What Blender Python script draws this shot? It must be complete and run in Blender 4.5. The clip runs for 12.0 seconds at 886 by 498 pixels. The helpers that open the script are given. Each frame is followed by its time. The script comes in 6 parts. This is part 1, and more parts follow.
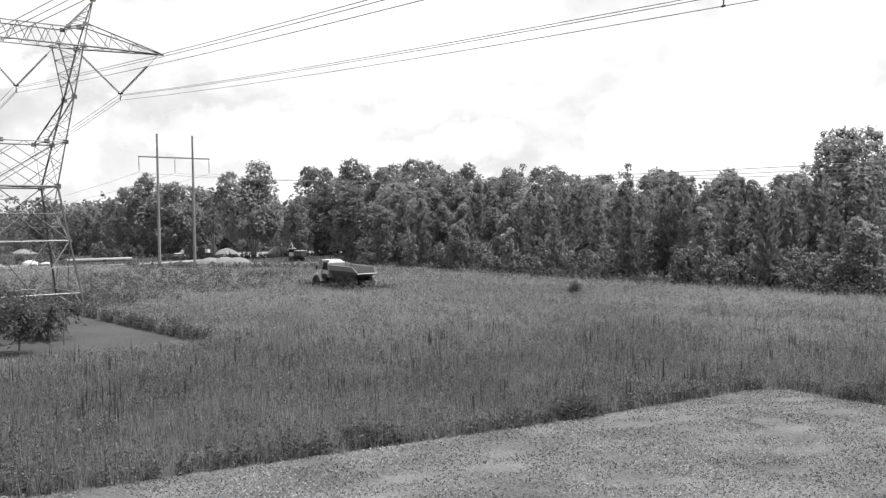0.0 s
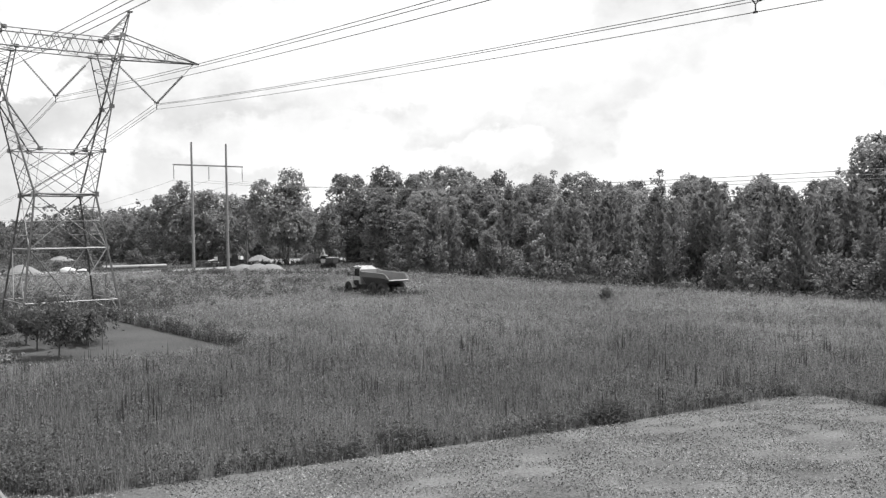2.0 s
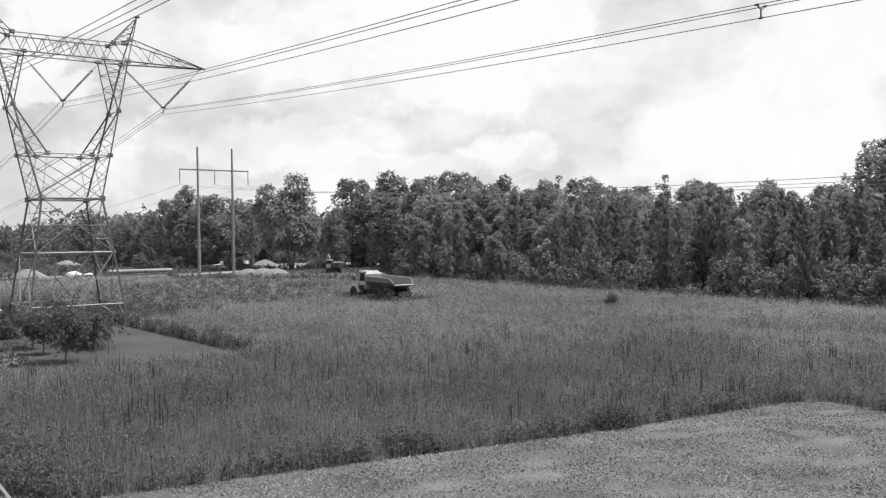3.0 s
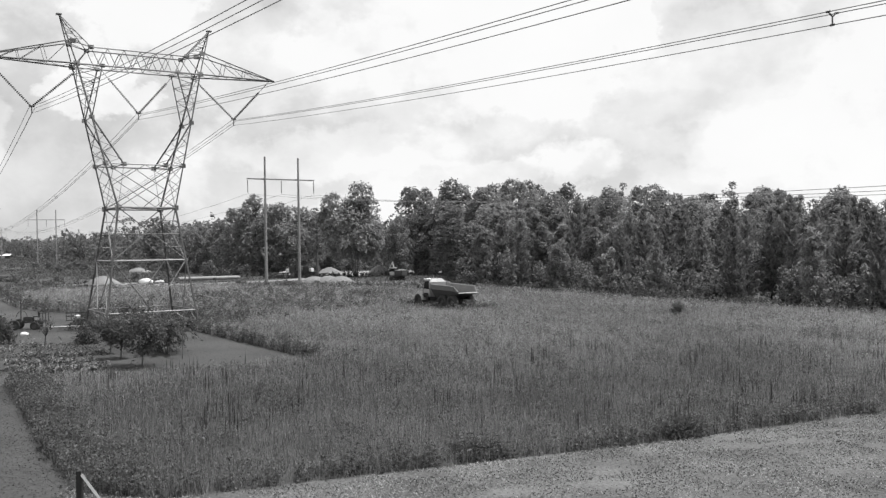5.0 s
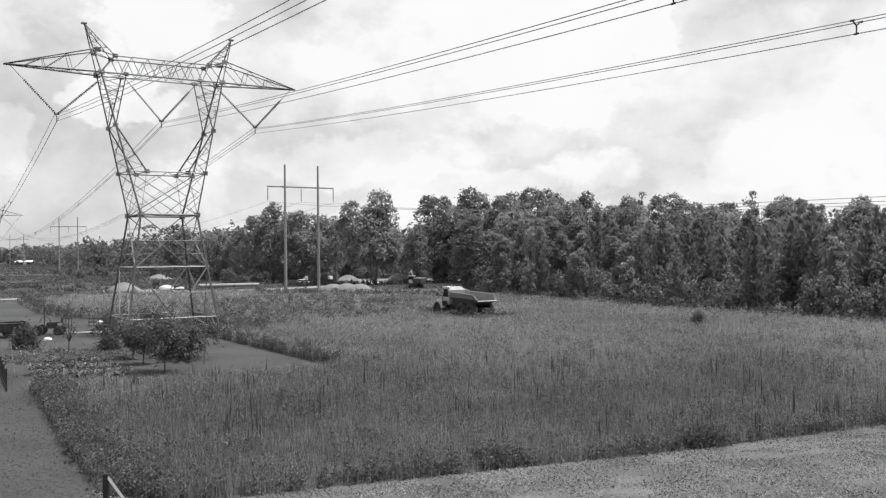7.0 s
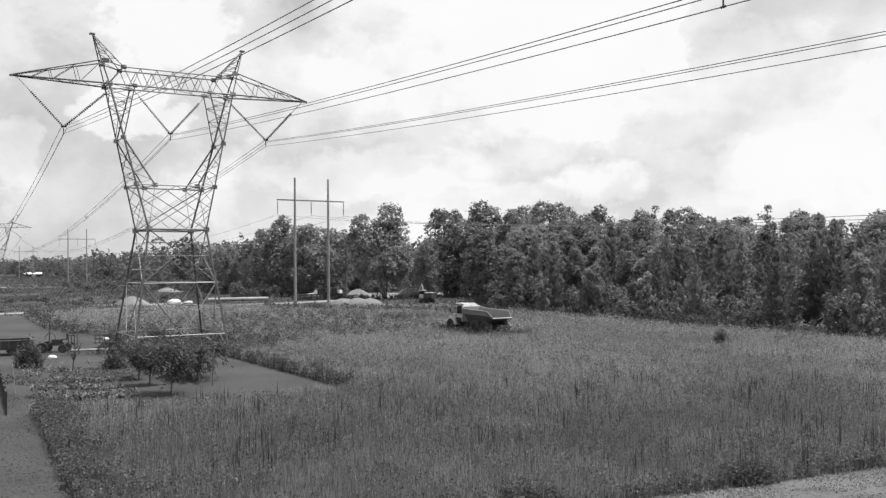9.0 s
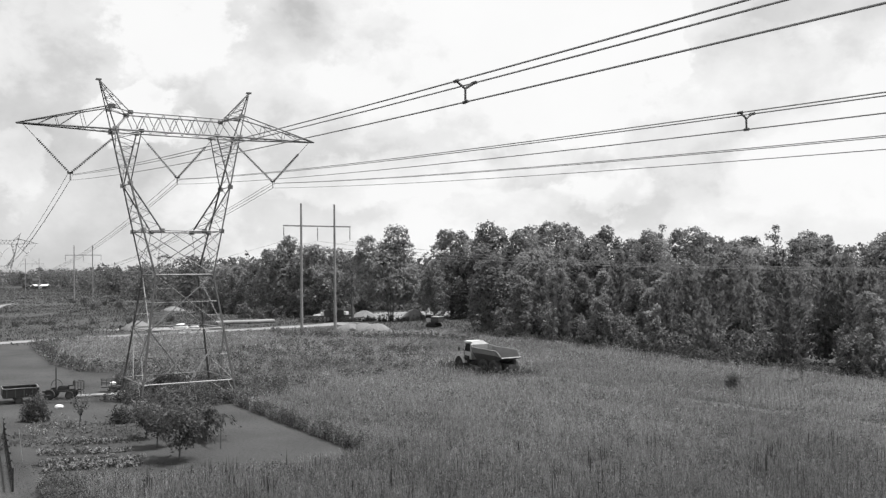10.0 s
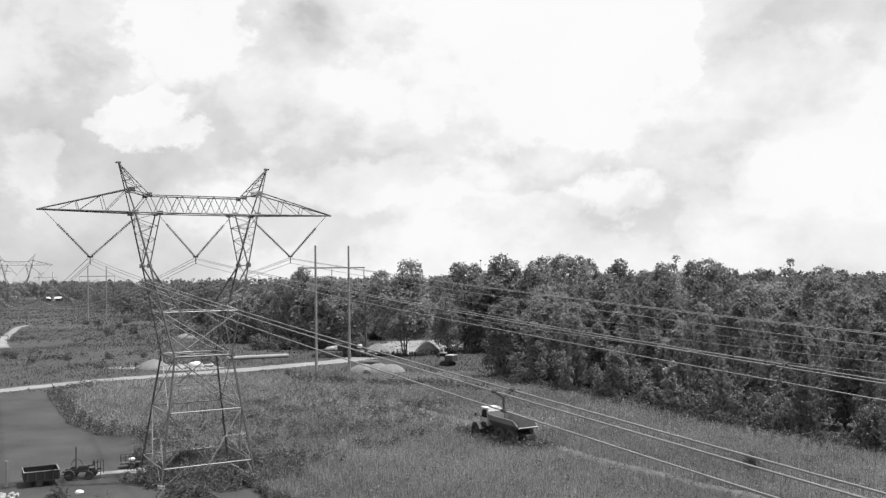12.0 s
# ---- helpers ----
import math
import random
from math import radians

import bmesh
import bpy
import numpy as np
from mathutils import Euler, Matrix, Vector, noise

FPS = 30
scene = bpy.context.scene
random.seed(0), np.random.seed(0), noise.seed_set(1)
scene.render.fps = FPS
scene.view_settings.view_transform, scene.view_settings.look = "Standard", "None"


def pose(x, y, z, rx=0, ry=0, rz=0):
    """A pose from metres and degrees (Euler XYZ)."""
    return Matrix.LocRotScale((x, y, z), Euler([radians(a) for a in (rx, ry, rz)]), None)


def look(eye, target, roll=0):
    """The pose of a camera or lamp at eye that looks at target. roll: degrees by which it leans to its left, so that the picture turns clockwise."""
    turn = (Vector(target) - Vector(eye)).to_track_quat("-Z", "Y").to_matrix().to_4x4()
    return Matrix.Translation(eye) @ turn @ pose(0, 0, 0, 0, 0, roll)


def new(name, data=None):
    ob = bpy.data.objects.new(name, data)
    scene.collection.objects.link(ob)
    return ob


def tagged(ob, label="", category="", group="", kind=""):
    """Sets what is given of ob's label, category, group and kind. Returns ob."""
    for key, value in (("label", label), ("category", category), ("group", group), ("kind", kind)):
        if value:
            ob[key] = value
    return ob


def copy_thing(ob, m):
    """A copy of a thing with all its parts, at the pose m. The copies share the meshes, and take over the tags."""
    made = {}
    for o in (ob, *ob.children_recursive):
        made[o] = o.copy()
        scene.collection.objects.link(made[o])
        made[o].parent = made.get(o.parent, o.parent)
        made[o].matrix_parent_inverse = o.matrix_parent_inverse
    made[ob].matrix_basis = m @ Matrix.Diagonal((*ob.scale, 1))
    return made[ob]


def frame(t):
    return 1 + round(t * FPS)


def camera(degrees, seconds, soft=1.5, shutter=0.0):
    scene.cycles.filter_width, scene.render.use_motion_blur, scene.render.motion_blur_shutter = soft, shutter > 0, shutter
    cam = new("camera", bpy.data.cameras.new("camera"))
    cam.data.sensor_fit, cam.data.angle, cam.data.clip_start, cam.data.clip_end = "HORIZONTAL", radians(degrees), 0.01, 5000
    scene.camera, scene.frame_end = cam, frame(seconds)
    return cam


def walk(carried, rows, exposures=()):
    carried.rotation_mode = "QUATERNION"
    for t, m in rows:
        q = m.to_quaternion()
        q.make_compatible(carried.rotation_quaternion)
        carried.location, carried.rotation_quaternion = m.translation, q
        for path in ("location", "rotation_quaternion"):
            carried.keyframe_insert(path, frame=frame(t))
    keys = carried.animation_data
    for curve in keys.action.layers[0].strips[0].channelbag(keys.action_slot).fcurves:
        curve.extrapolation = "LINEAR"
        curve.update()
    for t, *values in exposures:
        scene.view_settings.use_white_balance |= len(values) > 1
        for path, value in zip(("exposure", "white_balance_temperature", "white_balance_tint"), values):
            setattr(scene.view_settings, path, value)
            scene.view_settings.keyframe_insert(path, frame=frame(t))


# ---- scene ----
cam = camera(52.0, 12.0, soft=1.35)
PATH = [
    (0, (0.897, 0.212, 7.834), (1.07, 2.204, 7.775), -0.8),
    (0.5, (0.833, 0.163, 7.786), (0.972, 2.158, 7.733), -0.9),
    (1, (0.751, 0.008, 7.792), (0.872, 2.003, 7.742), -0.9),
    (1.5, (0.78, -0.089, 7.826), (0.89, 1.907, 7.779), -0.9),
    (2, (0.8, -0.143, 7.813), (0.906, 1.854, 7.77), -0.9),
    (2.5, (0.759, -0.265, 7.87), (0.865, 1.732, 7.831), -0.8),
    (3, (0.771, -0.228, 7.813), (0.866, 1.769, 7.781), -0.8),
    (5, (0.538, -0.739, 7.869), (0.497, 1.261, 7.856), -0.8),
    (5.5, (0.564, -0.804, 7.878), (0.497, 1.194, 7.87), -0.7),
    (6, (0.55, -0.805, 7.846), (0.479, 1.194, 7.844), -0.7),
    (6.5, (0.439, -0.928, 7.84), (0.364, 1.07, 7.842), -0.6),
    (8.5, (0.064, 0.266, 7.808), (-0.03, 2.263, 7.833), -0.5),
    (9, (-0.368, 1.429, 8.174), (-0.466, 3.426, 8.208), -0.4),
    (9.5, (-0.508, 1.861, 9.729), (-0.612, 3.858, 9.77), -0.5),
    (10, (-0.707, 2.006, 11.824), (-0.816, 4.003, 11.872), -0.6),
    (10.5, (-0.833, 1.971, 13.747), (-0.948, 3.967, 13.798), -0.6),
    (11, (-0.975, 1.873, 15.535), (-1.095, 3.869, 15.587), -0.7),
    (11.5, (-1.106, 1.705, 17.367), (-1.232, 3.7, 17.421), -0.7),
    (12, (-1.277, 1.662, 19.152), (-1.409, 3.657, 19.208), -0.7),
]
EXPOSURES = [(0.0, 0.75), (1.9, 0.71), (2.5, 0.50), (12.0, 0.47)]
walk(cam, [(t, look(eye, target, roll)) for t, eye, target, roll in PATH], EXPOSURES)

# ---- world and sun ----
SUN_DIR = Vector((0.36, 0.04, 0.93)).normalized()   # towards the sun
SUN_EL = math.asin(SUN_DIR.z)
SUN_AZ = math.atan2(SUN_DIR.x, SUN_DIR.y)

world = bpy.data.worlds.new("sky")
scene.world = world
world.use_nodes = True
wn, wl = world.node_tree.nodes, world.node_tree.links
wn.clear()
w_out = wn.new("ShaderNodeOutputWorld")
w_bg = wn.new("ShaderNodeBackground")
w_sky = wn.new("ShaderNodeTexSky")
w_sky.sky_type = 'NISHITA'
w_sky.sun_disc = False
w_sky.sun_elevation = SUN_EL
w_sky.sun_rotation = SUN_AZ
w_bw = wn.new("ShaderNodeRGBToBW")
wl.new(w_sky.outputs[0], w_bw.inputs[0])
w_gain = wn.new("ShaderNodeMath"); w_gain.operation = 'MULTIPLY'
wl.new(w_bw.outputs[0], w_gain.inputs[0]); w_gain.inputs[1].default_value = 0.13
w_tc = wn.new("ShaderNodeTexCoord")
w_sep = wn.new("ShaderNodeSeparateXYZ")
wl.new(w_tc.outputs["Generated"], w_sep.inputs[0])
w_up = wn.new("ShaderNodeMath"); w_up.operation = 'MAXIMUM'
wl.new(w_sep.outputs[2], w_up.inputs[0]); w_up.inputs[1].default_value = 0.0
w_lift = wn.new("ShaderNodeMath"); w_lift.operation = 'ADD'
wl.new(w_up.outputs[0], w_lift.inputs[0]); w_lift.inputs[1].default_value = 0.16


def w_math(op, a, b):
    n = wn.new("ShaderNodeMath")
    n.operation = op
    for k, v in enumerate((a, b)):
        if isinstance(v, (int, float)):
            n.inputs[k].default_value = v
        else:
            wl.new(v, n.inputs[k])
    return n.outputs[0]


w_flat = wn.new("ShaderNodeCombineXYZ")
wl.new(w_sep.outputs[0], w_flat.inputs[0])
wl.new(w_sep.outputs[1], w_flat.inputs[1])
wl.new(w_math('MULTIPLY', w_lift.outputs[0], 1.35), w_flat.inputs[2])


def w_noise(scale, detail, rough, offset, distort=0.0):
    m = wn.new("ShaderNodeMapping")
    m.inputs["Location"].default_value = offset
    wl.new(w_flat.outputs[0], m.inputs[0])
    n = wn.new("ShaderNodeTexNoise")
    n.inputs["Scale"].default_value = scale
    n.inputs["Detail"].default_value = detail
    n.inputs["Roughness"].default_value = rough
    n.inputs["Distortion"].default_value = distort
    wl.new(m.outputs[0], n.inputs["Vector"])
    return n.outputs["Fac"]


def w_ramp(fac, stops):
    r = wn.new("ShaderNodeValToRGB")
    r.color_ramp.interpolation = 'EASE'
    while len(r.color_ramp.elements) < len(stops):
        r.color_ramp.elements.new(0.5)
    for e, (p, v) in zip(r.color_ramp.elements, stops):
        e.position, e.color = p, (v, v, v, 1)
    wl.new(fac, r.inputs[0])
    return r.outputs[0]


# heaped clouds: bright billows and grey gaps over the meadow, on a field of broken cloud all round;
# east and up are slopes seen facing north
w_front = w_math('MAXIMUM', w_sep.outputs[1], 0.25)
w_rag = w_math('SUBTRACT', w_noise(9.0, 8.0, 0.62, (2.0, 5.0, 1.0)), 0.5)
w_rag2 = w_math('SUBTRACT', w_noise(9.0, 8.0, 0.62, (9.0, 1.0, 4.0)), 0.5)
w_east = w_math('ADD', w_math('DIVIDE', w_sep.outputs[0], w_front), w_math('MULTIPLY', w_rag, 0.20))
w_rise = w_math('ADD', w_math('DIVIDE', w_sep.outputs[2], w_front), w_math('MULTIPLY', w_rag2, 0.16))


def billow(east, rise, wide, tall, gain, crisp=2.2):
    """A cloud or a gap: full inside, falling off at a ragged rim."""
    a = w_math('DIVIDE', w_math('SUBTRACT', w_east, east), wide)
    b = w_math('DIVIDE', w_math('SUBTRACT', w_rise, rise), tall)
    far = w_math('ADD', w_math('MULTIPLY', a, a), w_math('MULTIPLY', b, b))
    n = wn.new("ShaderNodeMapRange")
    n.interpolation_type = 'SMOOTHSTEP'
    n.inputs[1].default_value, n.inputs[2].default_value = 1.0 + 1.0 / crisp, 1.0 - 1.0 / crisp
    n.inputs[3].default_value, n.inputs[4].default_value = 0.0, gain
    wl.new(far, n.inputs[0])
    return n.outputs[0]


CLOUDS = [(-0.362, 0.285, 0.062, 0.085, 0.18, 3.0), (-0.405, 0.170, 0.045, 0.034, 0.20, 3.5), (0.01, 0.225, 0.19, 0.115, 0.14, 3.5), (0.145, 0.265, 0.055, 0.07, 0.10, 4.0),
          (-0.15, 0.105, 0.16, 0.028, 0.16, 1.5), (0.13, 0.085, 0.055, 0.025, 0.14, 2.0), (0.335, 0.10, 0.08, 0.04, 0.07, 1.6), (-0.535, 0.13, 0.04, 0.035, 0.14, 2.0), (0.47, 0.22, 0.10, 0.07, 0.10, 1.5),
          (-0.235, 0.270, 0.055, 0.06, -0.08, 1.5), (-0.50, 0.205, 0.075, 0.07, -0.06, 1.4), (0.04, 0.115, 0.11, 0.026, -0.16, 1.4), (0.285, 0.235, 0.085, 0.10, -0.04, 1.3),
          (-0.12, 0.275, 0.03, 0.016, -0.08, 1.2), (-0.36, 0.12, 0.09, 0.022, -0.06, 1.2), (0.22, 0.145, 0.06, 0.02, -0.07, 1.2)]
heaped = 0.0
for east, rise, wide, tall, gain, crisp in CLOUDS:
    heaped = w_math('ADD', heaped, billow(east, rise, wide, tall, gain, crisp))


def w_density(rise):
    big = w_noise(2.3, 10.0, 0.54, (3.1, 1.7, 0.4 + rise), 0.12)
    small = w_noise(8.5, 6.0, 0.6, (7.3, 2.2, 1.1 + rise), 0.1)
    return w_math('ADD', w_math('MULTIPLY', big, 0.72), w_math('MULTIPLY', small, 0.28))


dens = w_density(0.0)
lit = w_math('MULTIPLY', w_math('SUBTRACT', dens, w_density(0.08)), 0.8)
body = w_ramp(dens, [(0.36, 0.63), (0.45, 0.70), (0.49, 0.80), (0.54, 0.86), (0.64, 0.93)])
thin = w_math('MULTIPLY', w_gain.outputs[0], 0.10)
w_sum = w_math('ADD', w_math('ADD', w_math('ADD', body, lit), thin), heaped)
w_cap = w_math('ADD', 0.86, w_math('MULTIPLY', dens, 0.2))
wl.new(w_math('MINIMUM', w_math('MAXIMUM', w_sum, 0.4), w_cap), w_bg.inputs[0])
w_bg.inputs[1].default_value = 0.72
wl.new(w_bg.outputs[0], w_out.inputs[0])

sun = new("sun", bpy.data.lights.new("sun", 'SUN'))
sun.data.energy = 5.0
sun.data.angle = radians(1.4)
sun.matrix_world = look((0, 0, 200), Vector((0, 0, 200)) - SUN_DIR)


# ---- materials (the clip is black and white, so every colour is a grey of the surface's own lightness) ----
def node_mat(name):
    m = bpy.data.materials.new(name)
    m.use_nodes = True
    n, l = m.node_tree.nodes, m.node_tree.links
    return m, n, l, n["Principled BSDF"]


def surface(name, lo, hi, scale=3.0, fine=40.0, rough=0.8, metal=0.0, bump=0.0, bump_scale=None, per_object=0.0, spec=0.3):
    """A grey that wanders between lo and hi on two scales, with an optional fine relief."""
    m, n, l, b = node_mat(name)
    tc = n.new("ShaderNodeTexCoord")
    a = n.new("ShaderNodeTexNoise"); a.inputs["Scale"].default_value = scale; a.inputs["Detail"].default_value = 5
    f = n.new("ShaderNodeTexNoise"); f.inputs["Scale"].default_value = fine; f.inputs["Detail"].default_value = 4
    l.new(tc.outputs["Object"], a.inputs[0]); l.new(tc.outputs["Object"], f.inputs[0])
    s = n.new("ShaderNodeMath"); s.operation = 'ADD'
    l.new(a.outputs["Fac"], s.inputs[0]); l.new(f.outputs["Fac"], s.inputs[1])
    last = s.outputs[0]
    if per_object:
        oi = n.new("ShaderNodeObjectInfo")
        k = n.new("ShaderNodeMath"); k.operation = 'MULTIPLY_ADD'
        l.new(oi.outputs["Random"], k.inputs[0]); k.inputs[1].default_value = per_object; l.new(last, k.inputs[2])
        last = k.outputs[0]
    r = n.new("ShaderNodeMapRange")
    r.inputs[1].default_value, r.inputs[2].default_value = 0.65, 1.35 + per_object
    r.inputs[3].default_value, r.inputs[4].default_value = lo, hi
    l.new(last, r.inputs[0]); l.new(r.outputs[0], b.inputs["Base Color"])
    b.inputs["Roughness"].default_value, b.inputs["Metallic"].default_value = rough, metal
    b.inputs["Specular IOR Level"].default_value = spec
    if bump:
        g = n.new("ShaderNodeTexNoise"); g.inputs["Scale"].default_value = bump_scale or fine; g.inputs["Detail"].default_value = 6
        l.new(tc.outputs["Object"], g.inputs[0])
        u = n.new("ShaderNodeBump"); u.inputs["Strength"].default_value = 0.8; u.inputs["Distance"].default_value = bump
        l.new(g.outputs["Fac"], u.inputs["Height"]); l.new(u.outputs[0], b.inputs["Normal"])
    return m


def leafage(name, lo, hi, through_light=0.3, patch=0.0, patch_scale=0.08, gloss=0.0, each=False):
    """Leaves and blades: every island its own grey, lit through from behind."""
    m, n, l, b = node_mat(name)
    geo = n.new("ShaderNodeNewGeometry")
    r = n.new("ShaderNodeMapRange")
    r.inputs[3].default_value, r.inputs[4].default_value = lo, hi
    l.new(geo.outputs["Random Per Island"], r.inputs[0])
    last = r.outputs[0]
    if patch:
        tc = n.new("ShaderNodeTexCoord")
        a = n.new("ShaderNodeTexNoise"); a.inputs["Scale"].default_value = patch_scale; a.inputs["Detail"].default_value = 5
        l.new(tc.outputs["Object"], a.inputs[0])
        q = n.new("ShaderNodeMapRange")
        q.inputs[1].default_value, q.inputs[2].default_value = 0.3, 0.7
        q.inputs[3].default_value, q.inputs[4].default_value = 1 - patch, 1 + patch
        l.new(a.outputs["Fac"], q.inputs[0])
        k = n.new("ShaderNodeMath"); k.operation = 'MULTIPLY'
        l.new(last, k.inputs[0]); l.new(q.outputs[0], k.inputs[1])
        last = k.outputs[0]
    oi = n.new("ShaderNodeObjectInfo")
    tone = n.new("ShaderNodeMapRange")
    tone.inputs[3].default_value, tone.inputs[4].default_value = 0.8, 1.2
    l.new(oi.outputs["Random"], tone.inputs[0])
    own = n.new("ShaderNodeMath"); own.operation = 'MULTIPLY'
    l.new(last, own.inputs[0]); l.new(tone.outputs[0], own.inputs[1])
    if each:
        last = own.outputs[0]
    l.new(last, b.inputs["Base Color"])
    b.inputs["Roughness"].default_value = 0.6
    b.inputs["Specular IOR Level"].default_value = gloss
    t = n.new("ShaderNodeBsdfTranslucent")
    l.new(last, t.inputs[0])
    mix = n.new("ShaderNodeMixShader"); mix.inputs[0].default_value = through_light
    l.new(b.outputs[0], mix.inputs[1]); l.new(t.outputs[0], mix.inputs[2])
    l.new(mix.outputs[0], n["Material Output"].inputs["Surface"])
    return m


M_GROUND = surface("meadow_soil", 0.032, 0.062, 0.03, 0.9, 0.95, bump=0.05, bump_scale=2.0)
M_LAWN = surface("mown_grass", 0.02, 0.15, 0.3, 9.0, 0.95, bump=0.015, bump_scale=30.0)
M_LANE = surface("mown_lane_grass", 0.02, 0.062, 0.16, 5.0, 0.95, bump=0.02, bump_scale=10.0)
M_DIRT = surface("pale_dirt", 0.14, 0.26, 0.15, 2.5, 0.95, bump=0.03, bump_scale=4.0)
M_TRACK = surface("dry_track", 0.055, 0.12, 0.25, 3.0, 0.95, bump=0.02, bump_scale=6.0)
M_SAND = surface("sand", 0.2, 0.38, 0.5, 6.0, 0.95, bump=0.02, bump_scale=12.0)
M_STONE = surface("crushed_stone", 0.11, 0.20, 0.4, 5.0, 0.9, bump=0.08, bump_scale=5.0)
M_EARTH = surface("heaped_earth", 0.11, 0.22, 0.3, 3.0, 0.95, bump=0.1, bump_scale=3.0)
# wide grey spread between members imitates sunlit and shaded steel
M_STEEL = surface("galvanised_steel", 0.02, 0.32, 1.0, 9.0, 0.6, metal=0.1, per_object=1.4)
# darker copy for legs and chords: their shaded side is put into the colour
M_LEG = surface("shaded_leg_steel", 0.02, 0.13, 1.0, 9.0, 0.7, metal=0.1, per_object=0.8)
M_INSUL = surface("dark_porcelain", 0.05, 0.09, 4.0, 30.0, 0.25, spec=0.5)
M_WIRE = surface("aluminium_wire", 0.20, 0.30, 0.5, 5.0, 0.5, metal=0.5)
M_POLE = surface("weathered_pole_wood", 0.16, 0.28, 0.5, 12.0, 0.85, bump=0.01)
M_BARK = surface("bark", 0.07, 0.13, 1.0, 9.0, 0.9, bump=0.03)
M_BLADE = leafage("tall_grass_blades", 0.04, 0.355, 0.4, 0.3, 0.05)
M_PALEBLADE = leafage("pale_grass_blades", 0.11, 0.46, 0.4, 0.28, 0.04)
M_SHORT = leafage("short_grass_blades", 0.065, 0.27, 0.1, 0.4, 0.25)
M_LANEBLADE = leafage("lane_grass_blades", 0.035, 0.08, 0.08, 0.25, 0.2)
M_PASTURE = leafage("pasture_blades", 0.06, 0.17, 0.3, 0.3, 0.03)
M_SPIKE = leafage("dry_seed_stalks", 0.035, 0.07, 0.1)
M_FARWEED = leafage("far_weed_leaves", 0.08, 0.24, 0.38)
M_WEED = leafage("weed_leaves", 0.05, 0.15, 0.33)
M_OAK = leafage("broad_leaves", 0.15, 0.29, 0.46, 0.2, 0.25, gloss=0.05, each=True)
M_PALELEAF = leafage("pale_young_leaves", 0.16, 0.34, 0.35, 0.2, 0.5, gloss=0.2, each=True)
M_PINE = leafage("pine_needles", 0.14, 0.25, 0.44, 0.2, 0.5, each=True)
M_FARLEAF = leafage("far_woods_leaves", 0.11, 0.18, 0.44, 0.2, 0.05)
M_YELLOW = surface("worn_yellow_paint", 0.3, 0.46, 0.8, 8.0, 0.45, spec=0.5)
# hull grey darkened for its shaded side; the wheel rims share it
M_TUB = surface("scuffed_shaded_paint", 0.05, 0.10, 0.6, 7.0, 0.5, spec=0.4)
# scraped lining darkened in colour for the shadow inside the tub
M_TUBIN = surface("shaded_scraped_steel", 0.10, 0.18, 0.7, 9.0, 0.5, metal=0.2)
# paler copy of the lining steel: sun on worn edges put into colour
M_BRIGHT = surface("worn_sunlit_steel", 0.13, 0.22, 0.7, 9.0, 0.5, metal=0.2)
M_RUBBER = surface("dusty_rubber", 0.03, 0.06, 2.0, 14.0, 0.9)
M_BLACK = surface("black_paint", 0.015, 0.03, 2.0, 20.0, 0.6)
M_DARKSTEEL = surface("rusty_dark_steel", 0.035, 0.08, 1.5, 12.0, 0.75)
M_GLASS = surface("tinted_glass", 0.012, 0.025, 1.0, 5.0, 0.12, spec=0.25)
M_WHITE = surface("white_plastic", 0.55, 0.72, 1.0, 8.0, 0.6)
M_CONCRETE = surface("concrete", 0.24, 0.38, 0.8, 9.0, 0.9, bump=0.01)


# ---- builders ----
def empty(name, x=0.0, y=0.0, z=0.0, turn=0.0):
    ob = new(name)
    ob.matrix_world = pose(x, y, z, 0, 0, turn)
    return ob


def link_mesh(name, me, material, parent=None, label="", smooth=False):
    if material:
        me.materials.append(material)
    ob = new(name, me)
    if parent:
        ob.parent = parent
    if label:
        ob["label"] = label
    if smooth:
        me.polygons.foreach_set("use_smooth", [True] * len(me.polygons))
    return ob


def part(name, bm, material, parent=None, label="", smooth=False):
    me = bpy.data.meshes.new(name)
    bm.to_mesh(me)
    bm.free()
    return link_mesh(name, me, material, parent, label, smooth)


def np_mesh(name, verts, faces):
    """A mesh from arrays: verts (n, 3), faces (m, k)."""
    me = bpy.data.meshes.new(name)
    k = faces.shape[1]
    me.vertices.add(len(verts))
    me.vertices.foreach_set("co", np.ascontiguousarray(verts, dtype=np.float32).ravel())
    me.loops.add(faces.size)
    me.loops.foreach_set("vertex_index", np.ascontiguousarray(faces, dtype=np.int32).ravel())
    me.polygons.add(len(faces))
    me.polygons.foreach_set("loop_start", np.arange(0, faces.size, k, dtype=np.int32))
    me.update(calc_edges=True)
    return me


def box(bm, cx, cy, cz, sx, sy, sz, bevel=0.0, m=None):
    r = bmesh.ops.create_cube(bm, size=1.0)
    vs = r["verts"]
    for v in vs:
        v.co = Vector((cx + v.co.x * sx, cy + v.co.y * sy, cz + v.co.z * sz))
        if m is not None:
            v.co = m @ v.co
    if bevel:
        es = list({e for v in vs for e in v.link_edges})
        bmesh.ops.bevel(bm, geom=es, offset=bevel, segments=2, affect='EDGES')
    return vs


def bar(bm, a, b, w, w2=None, sides=4):
    """A straight member from a to b; w across, w2 at its far end."""
    a, b = Vector(a), Vector(b)
    d = b - a
    q = d.to_track_quat('Z', 'Y').to_matrix().to_4x4()
    r = bmesh.ops.create_cone(bm, cap_ends=True, segments=sides, radius1=w * 0.5, radius2=(w if w2 is None else w2) * 0.5, depth=d.length)
    bmesh.ops.transform(bm, matrix=Matrix.Translation((a + b) * 0.5) @ q, verts=r["verts"])
    return r["verts"]


